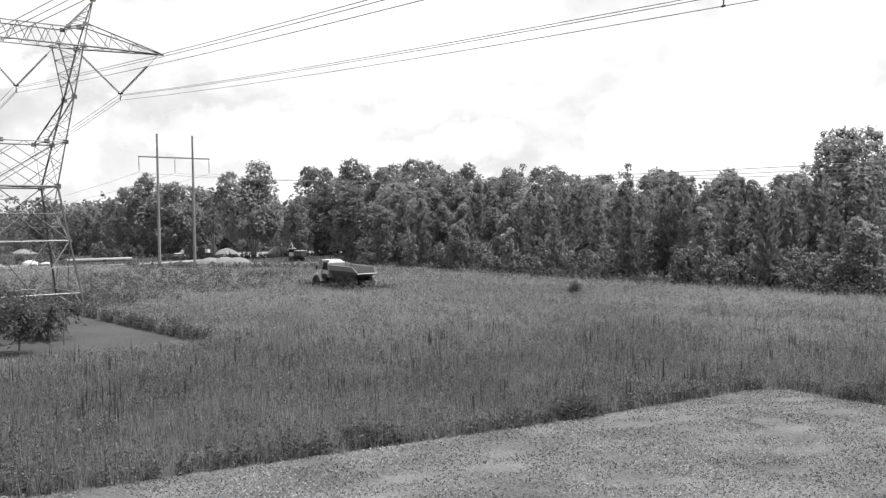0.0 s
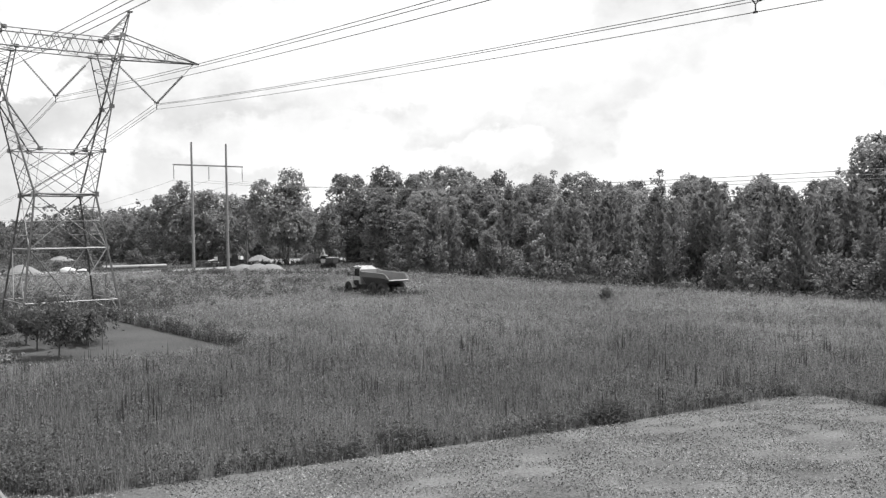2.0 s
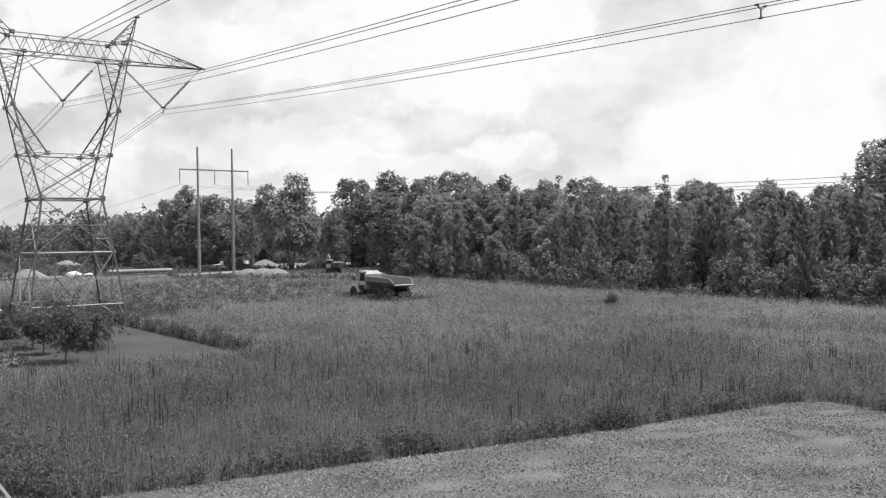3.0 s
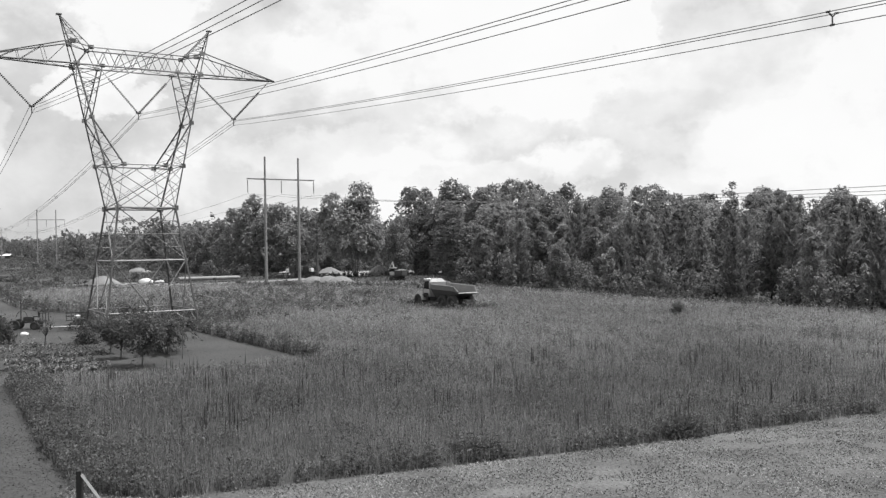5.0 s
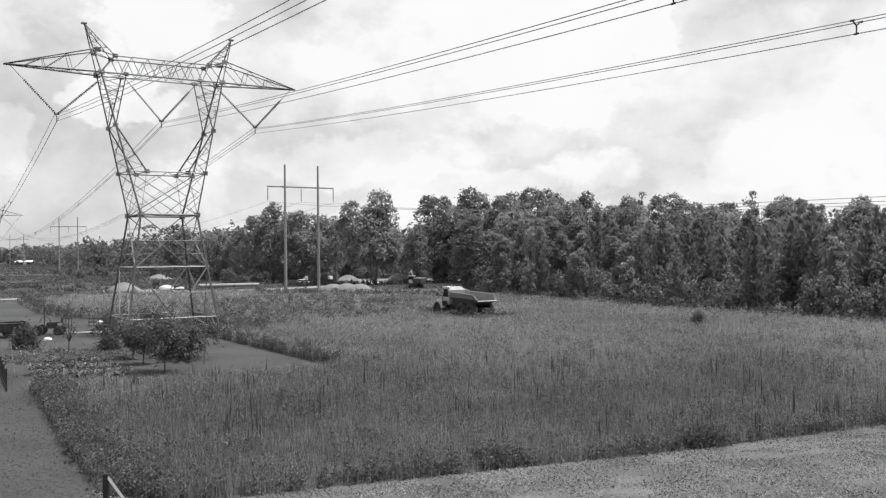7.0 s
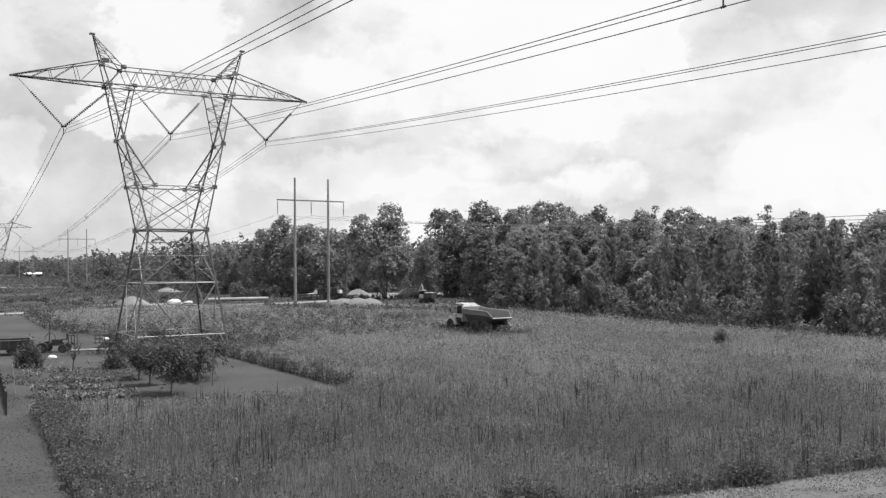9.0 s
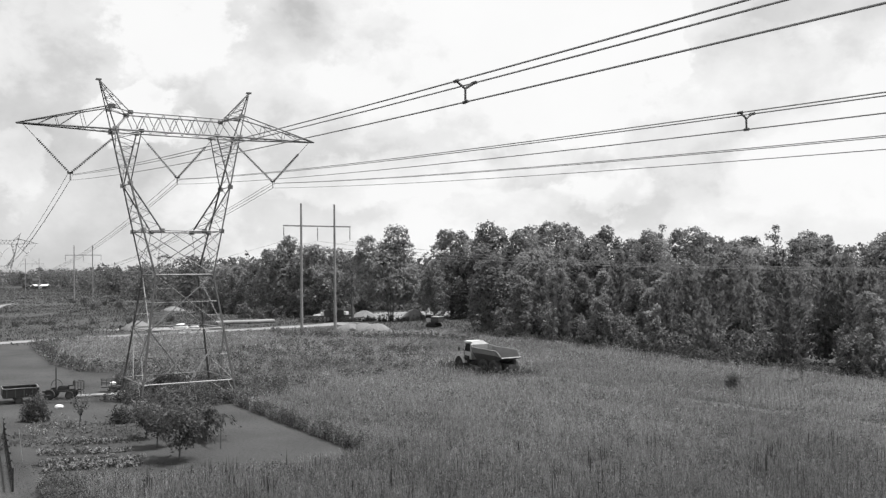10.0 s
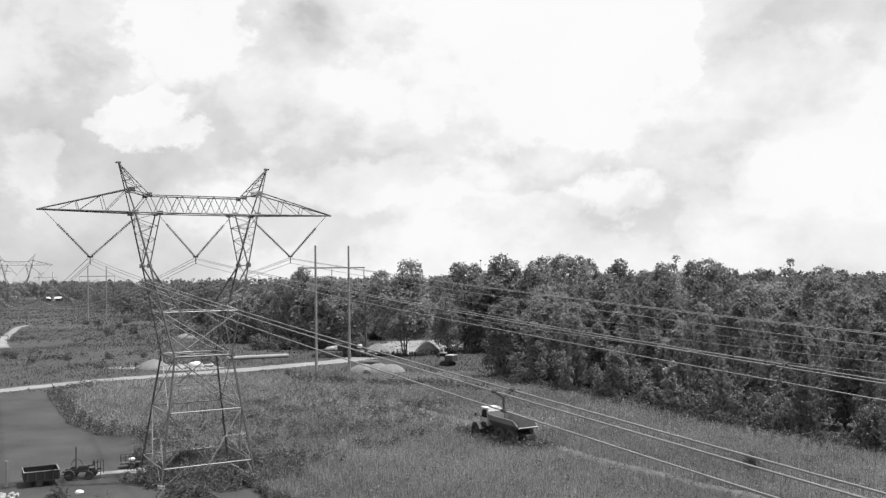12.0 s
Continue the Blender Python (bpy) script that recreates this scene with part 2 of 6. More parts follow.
def wheel_bm(radius, width, hub):
    """A lathe about the y axis: hub False gives the tyre, True the rim."""
    bm = bmesh.new()
    h = width / 2
    if hub:
        prof = [(0.0, h * 0.55), (radius * 0.22, h * 0.55), (radius * 0.26, h * 0.3), (radius * 0.5, h * 0.35), (radius * 0.56, h * 0.8), (radius * 0.56, -h * 0.8), (0.0, -h * 0.8)]
    else:
        prof = [(radius * 0.55, h * 0.85), (radius * 0.7, h), (radius * 0.9, h * 0.97), (radius, h * 0.75), (radius, -h * 0.75), (radius * 0.9, -h * 0.97), (radius * 0.7, -h), (radius * 0.55, -h * 0.85)]
    n = 28
    rings = []
    for i in range(n):
        a = 2 * math.pi * i / n
        k = 1.0 if hub or i % 2 else 0.975
        rings.append([bm.verts.new((r * k * math.cos(a), y, r * k * math.sin(a))) for r, y in prof])
    for i in range(n):
        p, q = rings[i], rings[(i + 1) % n]
        for j in range(len(prof) - 1):
            try:
                bm.faces.new((p[j], q[j], q[j + 1], p[j + 1]))
            except ValueError:
                pass
    bmesh.ops.remove_doubles(bm, verts=bm.verts, dist=1e-5)
    bmesh.ops.recalc_face_normals(bm, faces=bm.faces)
    return bm


def inside(px, py, poly):
    """Which points lie in a polygon."""
    r = np.zeros(len(px), bool)
    n = len(poly)
    for i in range(n):
        x1, y1 = poly[i]
        x2, y2 = poly[(i + 1) % n]
        if y1 != y2:
            c = ((y1 > py) != (y2 > py)) & (px < (x2 - x1) * (py - y1) / (y2 - y1) + x1)
            r ^= c
    return r


def near_line(px, py, line):
    """Distance of points to a polyline."""
    best = np.full(len(px), 1e9)
    for (x1, y1), (x2, y2) in zip(line[:-1], line[1:]):
        dx, dy = x2 - x1, y2 - y1
        t = np.clip(((px - x1) * dx + (py - y1) * dy) / (dx * dx + dy * dy), 0, 1)
        best = np.minimum(best, np.hypot(px - x1 - t * dx, py - y1 - t * dy))
    return best


def wander(x, y, size, seed):
    """A smooth random field, about -1 to 1, with bumps of that size."""
    rs = np.random.RandomState(seed)
    v = np.zeros_like(x)
    for k in range(9):
        a = rs.uniform(0, 2 * math.pi)
        f = 2 * math.pi / size * rs.uniform(0.5, 1.8)
        v += np.sin((x * math.cos(a) + y * math.sin(a)) * f + rs.uniform(0, 6.28))
    return v / 4.2


def blades(name, x, y, height, width, material, rs, lean=0.25, base=None, label="", category="grass"):
    """Upright blades at the given spots, one triangle each, in one mesh of kind stuff."""
    n = len(x)
    a = rs.uniform(0, 2 * math.pi, n)
    w = width * rs.uniform(0.6, 1.4, n) * 0.5
    la = rs.uniform(0, 2 * math.pi, n)
    ll = height * rs.uniform(0, lean, n)
    z0 = np.zeros(n) if base is None else base
    v = np.empty((n, 3, 3))
    v[:, 0] = np.stack([x - np.cos(a) * w, y - np.sin(a) * w, z0 - 0.02], 1)
    v[:, 1] = np.stack([x + np.cos(a) * w, y + np.sin(a) * w, z0 - 0.02], 1)
    v[:, 2] = np.stack([x + np.cos(la) * ll, y + np.sin(la) * ll, z0 + height], 1)
    me = np_mesh(name, v.reshape(-1, 3), np.arange(3 * n).reshape(n, 3))
    return tagged(link_mesh(name, me, material), label, category, kind="stuff")


def flat_sheet(name, poly, z, material, label, category, ragged=0.25, seed=1):
    """A flat patch of ground with a slightly uneven edge, resting on the ground sheet."""
    rs = np.random.RandomState(seed)
    pts = []
    n = len(poly)
    for i in range(n):
        x1, y1 = poly[i]
        x2, y2 = poly[(i + 1) % n]
        k = max(1, int(math.hypot(x2 - x1, y2 - y1) / 1.2))
        for j in range(min(k, 60)):
            t = j / min(k, 60)
            pts.append((x1 + (x2 - x1) * t + rs.uniform(-ragged, ragged), y1 + (y2 - y1) * t + rs.uniform(-ragged, ragged)))
    bm = bmesh.new()
    f = bm.faces.new([bm.verts.new((px, py, z)) for px, py in pts])
    if f.normal.z < 0:
        f.normal_flip()
    bmesh.ops.triangulate(bm, faces=[f])
    bm.normal_update()
    for g in bm.faces:
        if g.normal.z < 0:
            g.normal_flip()
    return tagged(part(name, bm, material), label, category, kind="structure")


def ribbon(line, half):
    """The outline of a strip along a polyline."""
    left, right = [], []
    for i, (x, y) in enumerate(line):
        x0, y0 = line[max(i - 1, 0)]
        x1, y1 = line[min(i + 1, len(line) - 1)]
        d = math.hypot(x1 - x0, y1 - y0)
        nx, ny = -(y1 - y0) / d, (x1 - x0) / d
        h = half[i] if isinstance(half, (list, tuple)) else half
        left.append((x + nx * h, y + ny * h))
        right.append((x - nx * h, y - ny * h))
    return left + right[::-1]


# ---- ground ----
bm = bmesh.new()
bmesh.ops.create_grid(bm, x_segments=60, y_segments=60, size=2400)
tagged(part("ground", bm, M_GROUND), "dark grassy ground sheet reaching the horizon", "ground", kind="structure")

LAWN_EDGE = [(-12.5, 26.0), (-8.9, 27.3), (-3.0, 29.9), (1.3, 31.8), (8.6, 34.9), (13.5, 37.5), (18.3, 39.9), (20.1, 39.7), (22.2, 35.7), (27.0, 27.0), (33.0, 14.0)]
FIELD = [(-11.9, 28.2)] + LAWN_EDGE[1:] + [(62, 14), (62, 75), (50, 82), (38, 98), (31, 108), (24.5, 119), (19, 131), (9, 148), (-2, 163), (-9, 178),
         (-20, 172), (-34, 176), (-45, 178), (-60, 172), (-76, 161), (-77, 148), (-59, 119), (-51, 110), (-45, 108.6), (-40, 101),
         (-37, 92), (-31, 87.5), (-25, 84), (-9.5, 61), (-10.5, 58.5), (-14, 56), (-20, 53.8), (-26.2, 51.6), (-24.5, 49), (-21.7, 44.3), (-15.8, 34.1)]
TRACK = [(-18, 138), (-12, 127.5), (-5.2, 118), (-1, 109.5), (4, 102.8), (7.5, 96.5), (11.5, 90.8), (18, 82), (30, 68), (50, 48)]
ROAD = [(-260, 60), (-130, 128), (-88.3, 153.6), (-79.3, 166.4), (-64.5, 179.2), (-55, 186), (-38.2, 203.2), (-29, 221), (-22, 240), (-12, 262)]

flat_sheet("lawn", LAWN_EDGE + [(33, -25), (-16, -25)], 0.012, M_LAWN,
           "mown lawn with pale dry patches beside the meadow", "lawn", 0.12, 2)
flat_sheet("garden_grass", [(-24.8, 49), (-26.5, 51.8), (-20, 54.0), (-14, 56.2), (-10.3, 58.7), (-9.3, 61.2), (-24.8, 84.3), (-31, 87.8), (-37, 92.2), (-40, 101.3), (-45, 109), (-51, 110.3), (-59, 119.3),
           (-77, 148.3), (-84, 152), (-150, 110), (-110, 40), (-60, -25), (-16.2, -25), (-12.7, 26.0), (-12.2, 28.2), (-16, 34.1), (-21.9, 44.3)], 0.016, M_LANE, "short mown grass lane round the garden and tower", "lawn", 0.15, 3)
flat_sheet("dirt_road", ribbon(ROAD, [3, 3, 2.6, 2.4, 2.8, 3.2, 3.6, 5, 7, 7]), 0.03, M_DIRT, "pale dirt road across the meadow", "road", 0.35, 4)
flat_sheet("dirt_yard", [(-38, 226), (-22, 222), (-6, 236), (6, 262), (-10, 272), (-34, 262)], 0.04, M_DIRT, "bare pale dirt yard between the trees", "ground", 0.6, 5)
flat_sheet("stone_yard", [(-86, 190), (-66, 184), (-60, 190), (-68, 200), (-84, 198)], 0.034, M_DIRT, "patch of pale spilled dirt beside the road", "ground", 0.5, 6)
flat_sheet("field_track", ribbon(TRACK, 1.3), 0.02, M_TRACK, "dry wheel track worn through tall grass", "track", 0.3, 7)
flat_sheet("bare_sand", ribbon([(-41.5, 88.8), (-38.5, 90.2), (-35.6, 90.6)], [0.6, 1.0, 0.6]), 0.03, M_SAND, "pale bare sand at the tower foot", "ground", 0.2, 8)
FAR_PATH = [(-142, 250), (-152, 266), (-170, 300), (-196, 355), (-200, 372)]
flat_sheet("far_path", ribbon(FAR_PATH, 1.3), 0.03, M_DIRT, "winding pale footpath in the far meadow", "path", 0.6, 9)

# ---- transmission tower ----
def tower_frames():
    """The members of a lattice tower as (name, start, end, width): u along the crossarm, v along the line, z up."""
    out = []
    lev = [(0.0, 4.42, 4.42), (1.7, 4.18, 4.18), (6.6, 3.46, 3.46), (11.7, 2.72, 2.72)]

    def corner(i, su, sv):
        z, a, b = lev[i]
        return (su * a, sv * b, z)

    def add(name, p, q, w):
        out.append((name, p, q, w))

    for su in (-1, 1):
        for sv in (-1, 1):
            add("leg", corner(0, su, sv), corner(3, su, sv), 0.24)
    ring = [(-1, -1), (1, -1), (1, 1), (-1, 1)]
    for i in (1, 2, 3):
        for k in range(4):
            add("girt", corner(i, *ring[k]), corner(i, *ring[(k + 1) % 4]), 0.15 if i != 3 else 0.2)
    for i in (0, 1, 2):
        for k in range(4):
            p0, p1 = ring[k], ring[(k + 1) % 4]
            a0, a1, b0, b1 = (Vector(corner(i, *p0)), Vector(corner(i, *p1)), Vector(corner(i + 1, *p0)), Vector(corner(i + 1, *p1)))
            if i == 0:
                mid = (b0 + b1) / 2
                add("brace", a0, mid.lerp(b0, 0.45), 0.1)
                add("brace", a1, mid.lerp(b1, 0.45), 0.1)
            elif i == 1:
                mid = (b0 + b1) / 2
                low = (a0 + a1) / 2
                add("brace", b0, low, 0.12); add("brace", b1, low, 0.12)
                add("brace", a0.lerp(b0, 0.5), b0.lerp(low, 0.5), 0.08); add("brace", a1.lerp(b1, 0.5), b1.lerp(low, 0.5), 0.08)
                add("brace", a0, b0.lerp(low, 0.5), 0.08); add("brace", a1, b1.lerp(low, 0.5), 0.08)
            else:
                mid = (a0 + a1 + b0 + b1) / 4
                add("brace", a0, b1, 0.11); add("brace", a1, b0, 0.11)
                add("brace", a0.lerp(b0, 0.5), mid, 0.07); add("brace", a1.lerp(b1, 0.5), mid, 0.07)
                add("brace", a0.lerp(b0, 0.25), a0.lerp(b1, 0.25), 0.07); add("brace", a1.lerp(b1, 0.25), a1.lerp(b0, 0.25), 0.07)
                add("brace", a0.lerp(b0, 0.75), a1.lerp(b0, 0.75), 0.07); add("brace", a1.lerp(b1, 0.75), a0.lerp(b1, 0.75), 0.07)
    # diaphragm in the waist
    add("brace", corner(3, -1, -1), corner(3, 1, 1), 0.08); add("brace", corner(3, 1, -1), corner(3, -1, 1), 0.08)

    # trunk above the waist, splitting into two arms
    def edge(z):
        t = (z - 11.7) / 13.65
        return 2.72 + 3.2 * t, 2.72 + (1.1 - 2.72) * min(1, t * 1.05)

    z_b, z_p, z_a, z_t = 15.9, 20.3, 25.35, 27.05
    for sv in (-1, 1):
        for su in (-1, 1):
            e0, v0 = edge(11.7); e1, v1 = edge(z_b); e2, v2 = edge(z_p); e3, v3 = edge(z_a)
            add("leg", (su * e0, sv * v0, 11.7), (su * e3, sv * v3, z_a), 0.2)
            add("leg", (su * e3, sv * v3, z_a), (su * 7.2, sv * 0.12, 30.0), 0.15)
            add("arm_chord", (su * 2.0, sv * v1, z_b), (su * e2, sv * v2, z_p), 0.17)
            add("arm_chord", (su * e2, sv * v2, z_p), (su * 3.6, sv * v3, z_a), 0.15)
            # zigzag between the outer and the inner chord
            n = 4
            for k in range(n):
                t0, t1, tm = k / n, (k + 1) / n, (k + 0.5) / n
                def outer(t): return (su * (e1 + (e2 - e1) * t), sv * (v1 + (v2 - v1) * t), z_b + (z_p - z_b) * t)
                def inner(t): return (su * (2.0 + (e2 - 2.0) * t), sv * (v1 + (v2 - v1) * t), z_b + (z_p - z_b) * t)
                def outer2(t): return (su * (e2 + (e3 - e2) * t), sv * (v2 + (v3 - v2) * t), z_p + (z_a - z_p) * t)
                def inner2(t): return (su * (e2 + (3.6 - e2) * t), sv * (v2 + (v3 - v2) * t), z_p + (z_a - z_p) * t)
                if k < n - 1:
                    add("brace", outer(t0), inner(tm), 0.07); add("brace", inner(tm), outer(t1), 0.07)
                if k > 0:
                    add("brace", inner2(t0), outer2(tm), 0.07); add("brace", outer2(tm), inner2(t1), 0.07)
                    add("brace", inner2(t0), outer2(t0), 0.06)
            # earth wire peak
            add("peak_strut", (su * 4.6, sv * 1.0, z_t), (su * 7.2, sv * 0.12, 30.0), 0.12)
            for k in range(1, 4):
                t = k / 4
                def po(q): return (su * (e3 + (7.2 - e3) * q), sv * (v3 + (0.12 - v3) * q), z_a + 4.65 * q)
                def pi(q): return (su * (4.6 + 2.6 * q), sv * (1.0 - 0.88 * q), z_t + 2.95 * q)
                add("brace", po(0.36 + 0.6 * t), pi(t), 0.06)
                add("brace", po(0.36 + 0.6 * t), pi(t - 0.25), 0.06)
            # outer crossarm
            sh = (su * (e3 + 0.55), sv * 0.95, 27.55)
            tip = (su * 14.3, sv * 0.06, 25.5)
            bot = (su * e3, sv * v3, z_a)
            add("arm_chord", bot, tip, 0.17); add("arm_chord", sh, tip, 0.13)
            add("brace", sh, (su * 4.6, sv * 1.0, z_t), 0.12)
            bv, sv_, tv = Vector(bot), Vector(sh), Vector(tip)
            for k, (p, q) in enumerate(((0.0, 0.3), (0.3, 0.3), (0.3, 0.58), (0.58, 0.58), (0.58, 0.8))):
                add("brace", bv.lerp(tv, q), sv_.lerp(tv, p), 0.07)
            # belt between waist and trunk
            add("brace", (su * e0, sv * v0, 11.7), (su * 2.0, sv * v1, z_b), 0.07)
            add("brace", (-su * e0, sv * v0, 11.7), (su * e1, sv * v1, z_b), 0.1)
            add("brace", (su * (e0 + e1) / 2, sv * (v0 + v1) / 2, 13.8), (0, sv * v1, 15.9), 0.07)
            add("brace", (su * (e0 + e1) / 2, sv * (v0 + v1) / 2, 13.8), (su * 0.7, sv * v0, 11.7), 0.07)
        # beam between the arms
        e3, v3 = edge(z_a); e1, v1 = edge(z_b)
        add("beam_chord", (-e3, sv * v3, z_a), (e3, sv * v3, z_a), 0.17)
        add("beam_chord", (-4.6, sv * 1.0, z_t), (4.6, sv * 1.0, z_t), 0.14)
        for su in (-1, 1):
            add("brace", (su * 4.6, sv * 1.0, z_t), (su * e3, sv * v3, z_a), 0.09)
        n = 6
        for k in range(n):
            x0, x1 = -4.6 + 9.2 * k / n, -4.6 + 9.2 * (k + 1) / n
            xm = (x0 + x1) / 2
            add("brace", (x0, sv * 1.0, z_t), (xm, sv * v3, z_a), 0.08); add("brace", (xm, sv * v3, z_a), (x1, sv * 1.0, z_t), 0.08)
        add("girt", (-e1, sv * v1, z_b), (e1, sv * v1, z_b), 0.14)
    # cross ties, front to back
    for su in (-1, 1):
        for z in (z_b, z_p, z_a):
            e, v = edge(z)
            add("tie", (su * e, -v, z), (su * e, v, z), 0.12)
        v1 = edge(z_b)[1]
        add("tie", (su * 2.0, -v1, z_b), (su * 2.0, v1, z_b), 0.12)
        add("tie", (su * 4.6, -1.0, z_t), (su * 4.6, 1.0, z_t), 0.1)
        e2, v2 = edge(z_p)
        for k in range(6):
            za, zb = z_b + (z_a - z_b) * k / 6, z_b + (z_a - z_b) * (k + 1) / 6
            (ea, va), (eb, vb) = edge(za), edge(zb)
            s = 1 if k % 2 else -1
            add("brace", (su * ea, s * va, za), (su * eb, -s * vb, zb), 0.07)
        for k in range(3):
            za, zb = 11.7 + 4.2 * k / 3, 11.7 + 4.2 * (k + 1) / 3
            (ea, va), (eb, vb) = edge(za), edge(zb)
            add("brace", (su * ea, -va, za), (su * eb, vb, zb), 0.07); add("brace", (su * ea, va, za), (su * eb, -vb, zb), 0.07)
        for k in range(7):
            t0, t1 = k / 7, (k + 1) / 7
            e3, v3 = edge(z_a)
            s = 1 if k % 2 else -1
            add("brace", (su * (e3 + (14.3 - e3) * t0), s * v3 * (1 - t0), z_a + .15 * t0), (su * (e3 + (14.3 - e3) * t1), -s * v3 * (1 - t1), z_a + .15 * t1), 0.06)
    for k in range(4):
        e3, v3 = edge(z_a)
        s = 1 if k % 2 else -1
        add("brace", (-e3 + 2 * e3 * k / 4, s * v3, z_a), (-e3 + 2 * e3 * (k + 1) / 4, -s * v3, z_a), 0.06)
    return out


def insulator_string(parent, a, b, start):
    """A rod from a to b that carries porcelain discs from the share start on."""
    a, b = Vector(a), Vector(b)
    d = b - a
    rod = bmesh.new()
    bar(rod, a, b, 0.05, sides=6)
    s = part("insulator_string", rod, M_DARKSTEEL, parent, "dark porcelain insulator string")
    bm = bmesh.new()
    q = d.to_track_quat('Z', 'Y').to_matrix().to_4x4()
    n = int(d.length * (1 - start) / 0.19)
    for k in range(n):
        c = a + d * (start + (1 - start) * (k + 0.5) / n)
        r = bmesh.ops.create_cone(bm, cap_ends=True, segments=8, radius1=0.07, radius2=0.15, depth=0.10)
        bmesh.ops.transform(bm, matrix=Matrix.Translation(c) @ q, verts=r["verts"])
    part("insulator_core", bm, M_INSUL, s)


V_Z = 21.0
PHASES = (-9.75, 0.0, 9.75)
SAGS = (7.12, 7.08, 6.85)   # sag of each phase in the span towards the lawn


def lattice_tower(x, y, turn):
    t = empty("transmission_tower", x, y, 0, turn)
    tagged(t, "grey galvanised steel lattice transmission tower in the meadow", "transmission tower", "lattice towers")
    for name, p, q, w in tower_frames():
        bm = bmesh.new()
        bar(bm, p, q, w * 0.9)
        part(name, bm, M_LEG if name in ("leg", "arm_chord") else M_STEEL, t)
    for su in (-1, 1):
        for sv in (-1, 1):
            bm = bmesh.new()
            bar(bm, (su * 4.42, sv * 4.42, -0.3), (su * 4.42, sv * 4.42, 0.35), 0.8, 0.7, sides=12)
            part("footing", bm, M_CONCRETE, t, "round concrete footing")
        bm = bmesh.new()
        box(bm, su * 7.25, 0, 30.08, 0.5, 0.4, 0.14, 0.02)
        part("peak_cap", bm, M_STEEL, t)
    for su in (-1, 1):
        for sv in (-1, 1):
            for gu, gv, gz, gs in ((6.2, 0.98, 27.5, 0.55), (4.6, 1.0, 27.05, 0.5), (5.92, 1.1, 25.35, 0.6), (3.6, 1.1, 25.35, 0.45), (4.76, 1.65, 20.3, 0.5), (3.71, 2.2, 15.9, 0.5), (2.0, 2.2, 15.9, 0.5), (2.72, 2.72, 11.7, 0.6), (3.46, 3.46, 6.6, 0.4)):
                bm = bmesh.new()
                box(bm, su * gu, sv * gv, gz, gs, 0.05, gs * 0.8)
                part("gusset_plate", bm, M_STEEL, t)
    for u in PHASES:
        if u == 0:
            ends = ((-3.6, 25.25, 0.22), (3.6, 25.25, 0.22))
        else:
            s = 1 if u > 0 else -1
            ends = ((s * 13.75, 25.45, 0.3), (s * 5.75, 24.85, 0.08))
        for eu, ez, st in ends:
            insulator_string(t, (eu, 0, ez), (u + (0.12 if eu > u else -0.12), 0, V_Z + 0.25), st)
        bm = bmesh.new()
        box(bm, u, 0, V_Z + 0.18, 0.5, 0.08, 0.16, 0.02)
        bar(bm, (u, 0, V_Z + 0.15), (u, 0, V_Z - 0.5), 0.09, sides=6)
        part("yoke", bm, M_DARKSTEEL, t, "dark steel yoke that clamps the wires")
    return t


TURN_T = 33.8
TOWER = (-31.3, 88.75)
TOWER_FAR = (-211.0, 381.0)
lattice_tower(*TOWER, TURN_T)
lattice_tower(*TOWER_FAR, TURN_T)
lattice_tower(-390.0, 668.0, TURN_T)


def wire(name, points, radius, material, label, group):
    cu = bpy.data.curves.new(name, 'CURVE')
    cu.dimensions = '3D'
    cu.bevel_depth, cu.bevel_resolution = radius, 1
    sp = cu.splines.new('POLY')
    sp.points.add(len(points) - 1)
    for p, c in zip(sp.points, points):
        p.co = (*c, 1)
    cu.materials.append(material)
    ob = new(name, cu)
    return tagged(ob, label, "power line", group)


def sagging(a, b, sag, n=60):
    a, b = Vector(a), Vector(b)
    return [a.lerp(b, i / n) - Vector((0, 0, 4 * sag * (i / n) * (1 - i / n))) for i in range(n + 1)]


def at_tower(tx, ty, turn, u, v=0.0, z=0.0):
    c, s = math.cos(radians(turn)), math.sin(radians(turn))
    return Vector((tx + c * u - s * v, ty + s * u + c * v, z))


TOWER_NEAR = (TOWER[0] + 0.538 * 343, TOWER[1] - 0.843 * 343)
BUNDLE = ((-0.25, 0.0), (0.25, 0.0), (0.0, -0.48))


def spacer(p, along):
    """A Y-shaped bundle spacer, set square to the wires."""
    side = Vector((along.y, -along.x, 0)).normalized()
    hub = p + Vector((0, 0, -0.16))
    bm = bmesh.new()
    for du, dz in BUNDLE:
        e = p + side * du + Vector((0, 0, dz))
        bar(bm, hub, e, 0.06, sides=6)
        bar(bm, e - along * 0.09, e + along * 0.09, 0.085, sides=8)
    tagged(part("bundle_spacer", bm, M_DARKSTEEL), "dark Y-shaped spacer clamped between three wires", "spacer", "bundle spacers")


for u, sag in zip(PHASES, SAGS):
    for du, dz in BUNDLE:
        a = at_tower(*TOWER, TURN_T, u + du, 0, V_Z + dz)
        wire("power_line", sagging(a, at_tower(*TOWER_NEAR, TURN_T, u + du, 0, V_Z + dz), sag, 90), 0.02, M_WIRE, "stranded aluminium conductor of a three-wire bundle", "tower conductors")
        b = at_tower(*TOWER_FAR, TURN_T, u + du, 0, V_Z + dz)
        wire("power_line", sagging(a, b, 8.5, 60), 0.025, M_WIRE, "stranded aluminium conductor of a three-wire bundle", "tower conductors")
        wire("power_line", sagging(b, at_tower(-390, 668, TURN_T, u + du, 0, V_Z + dz), 8.5, 30), 0.025, M_WIRE, "stranded aluminium conductor of a three-wire bundle", "tower conductors")
ALONG = Vector((0.535, -0.845, 0)).normalized()
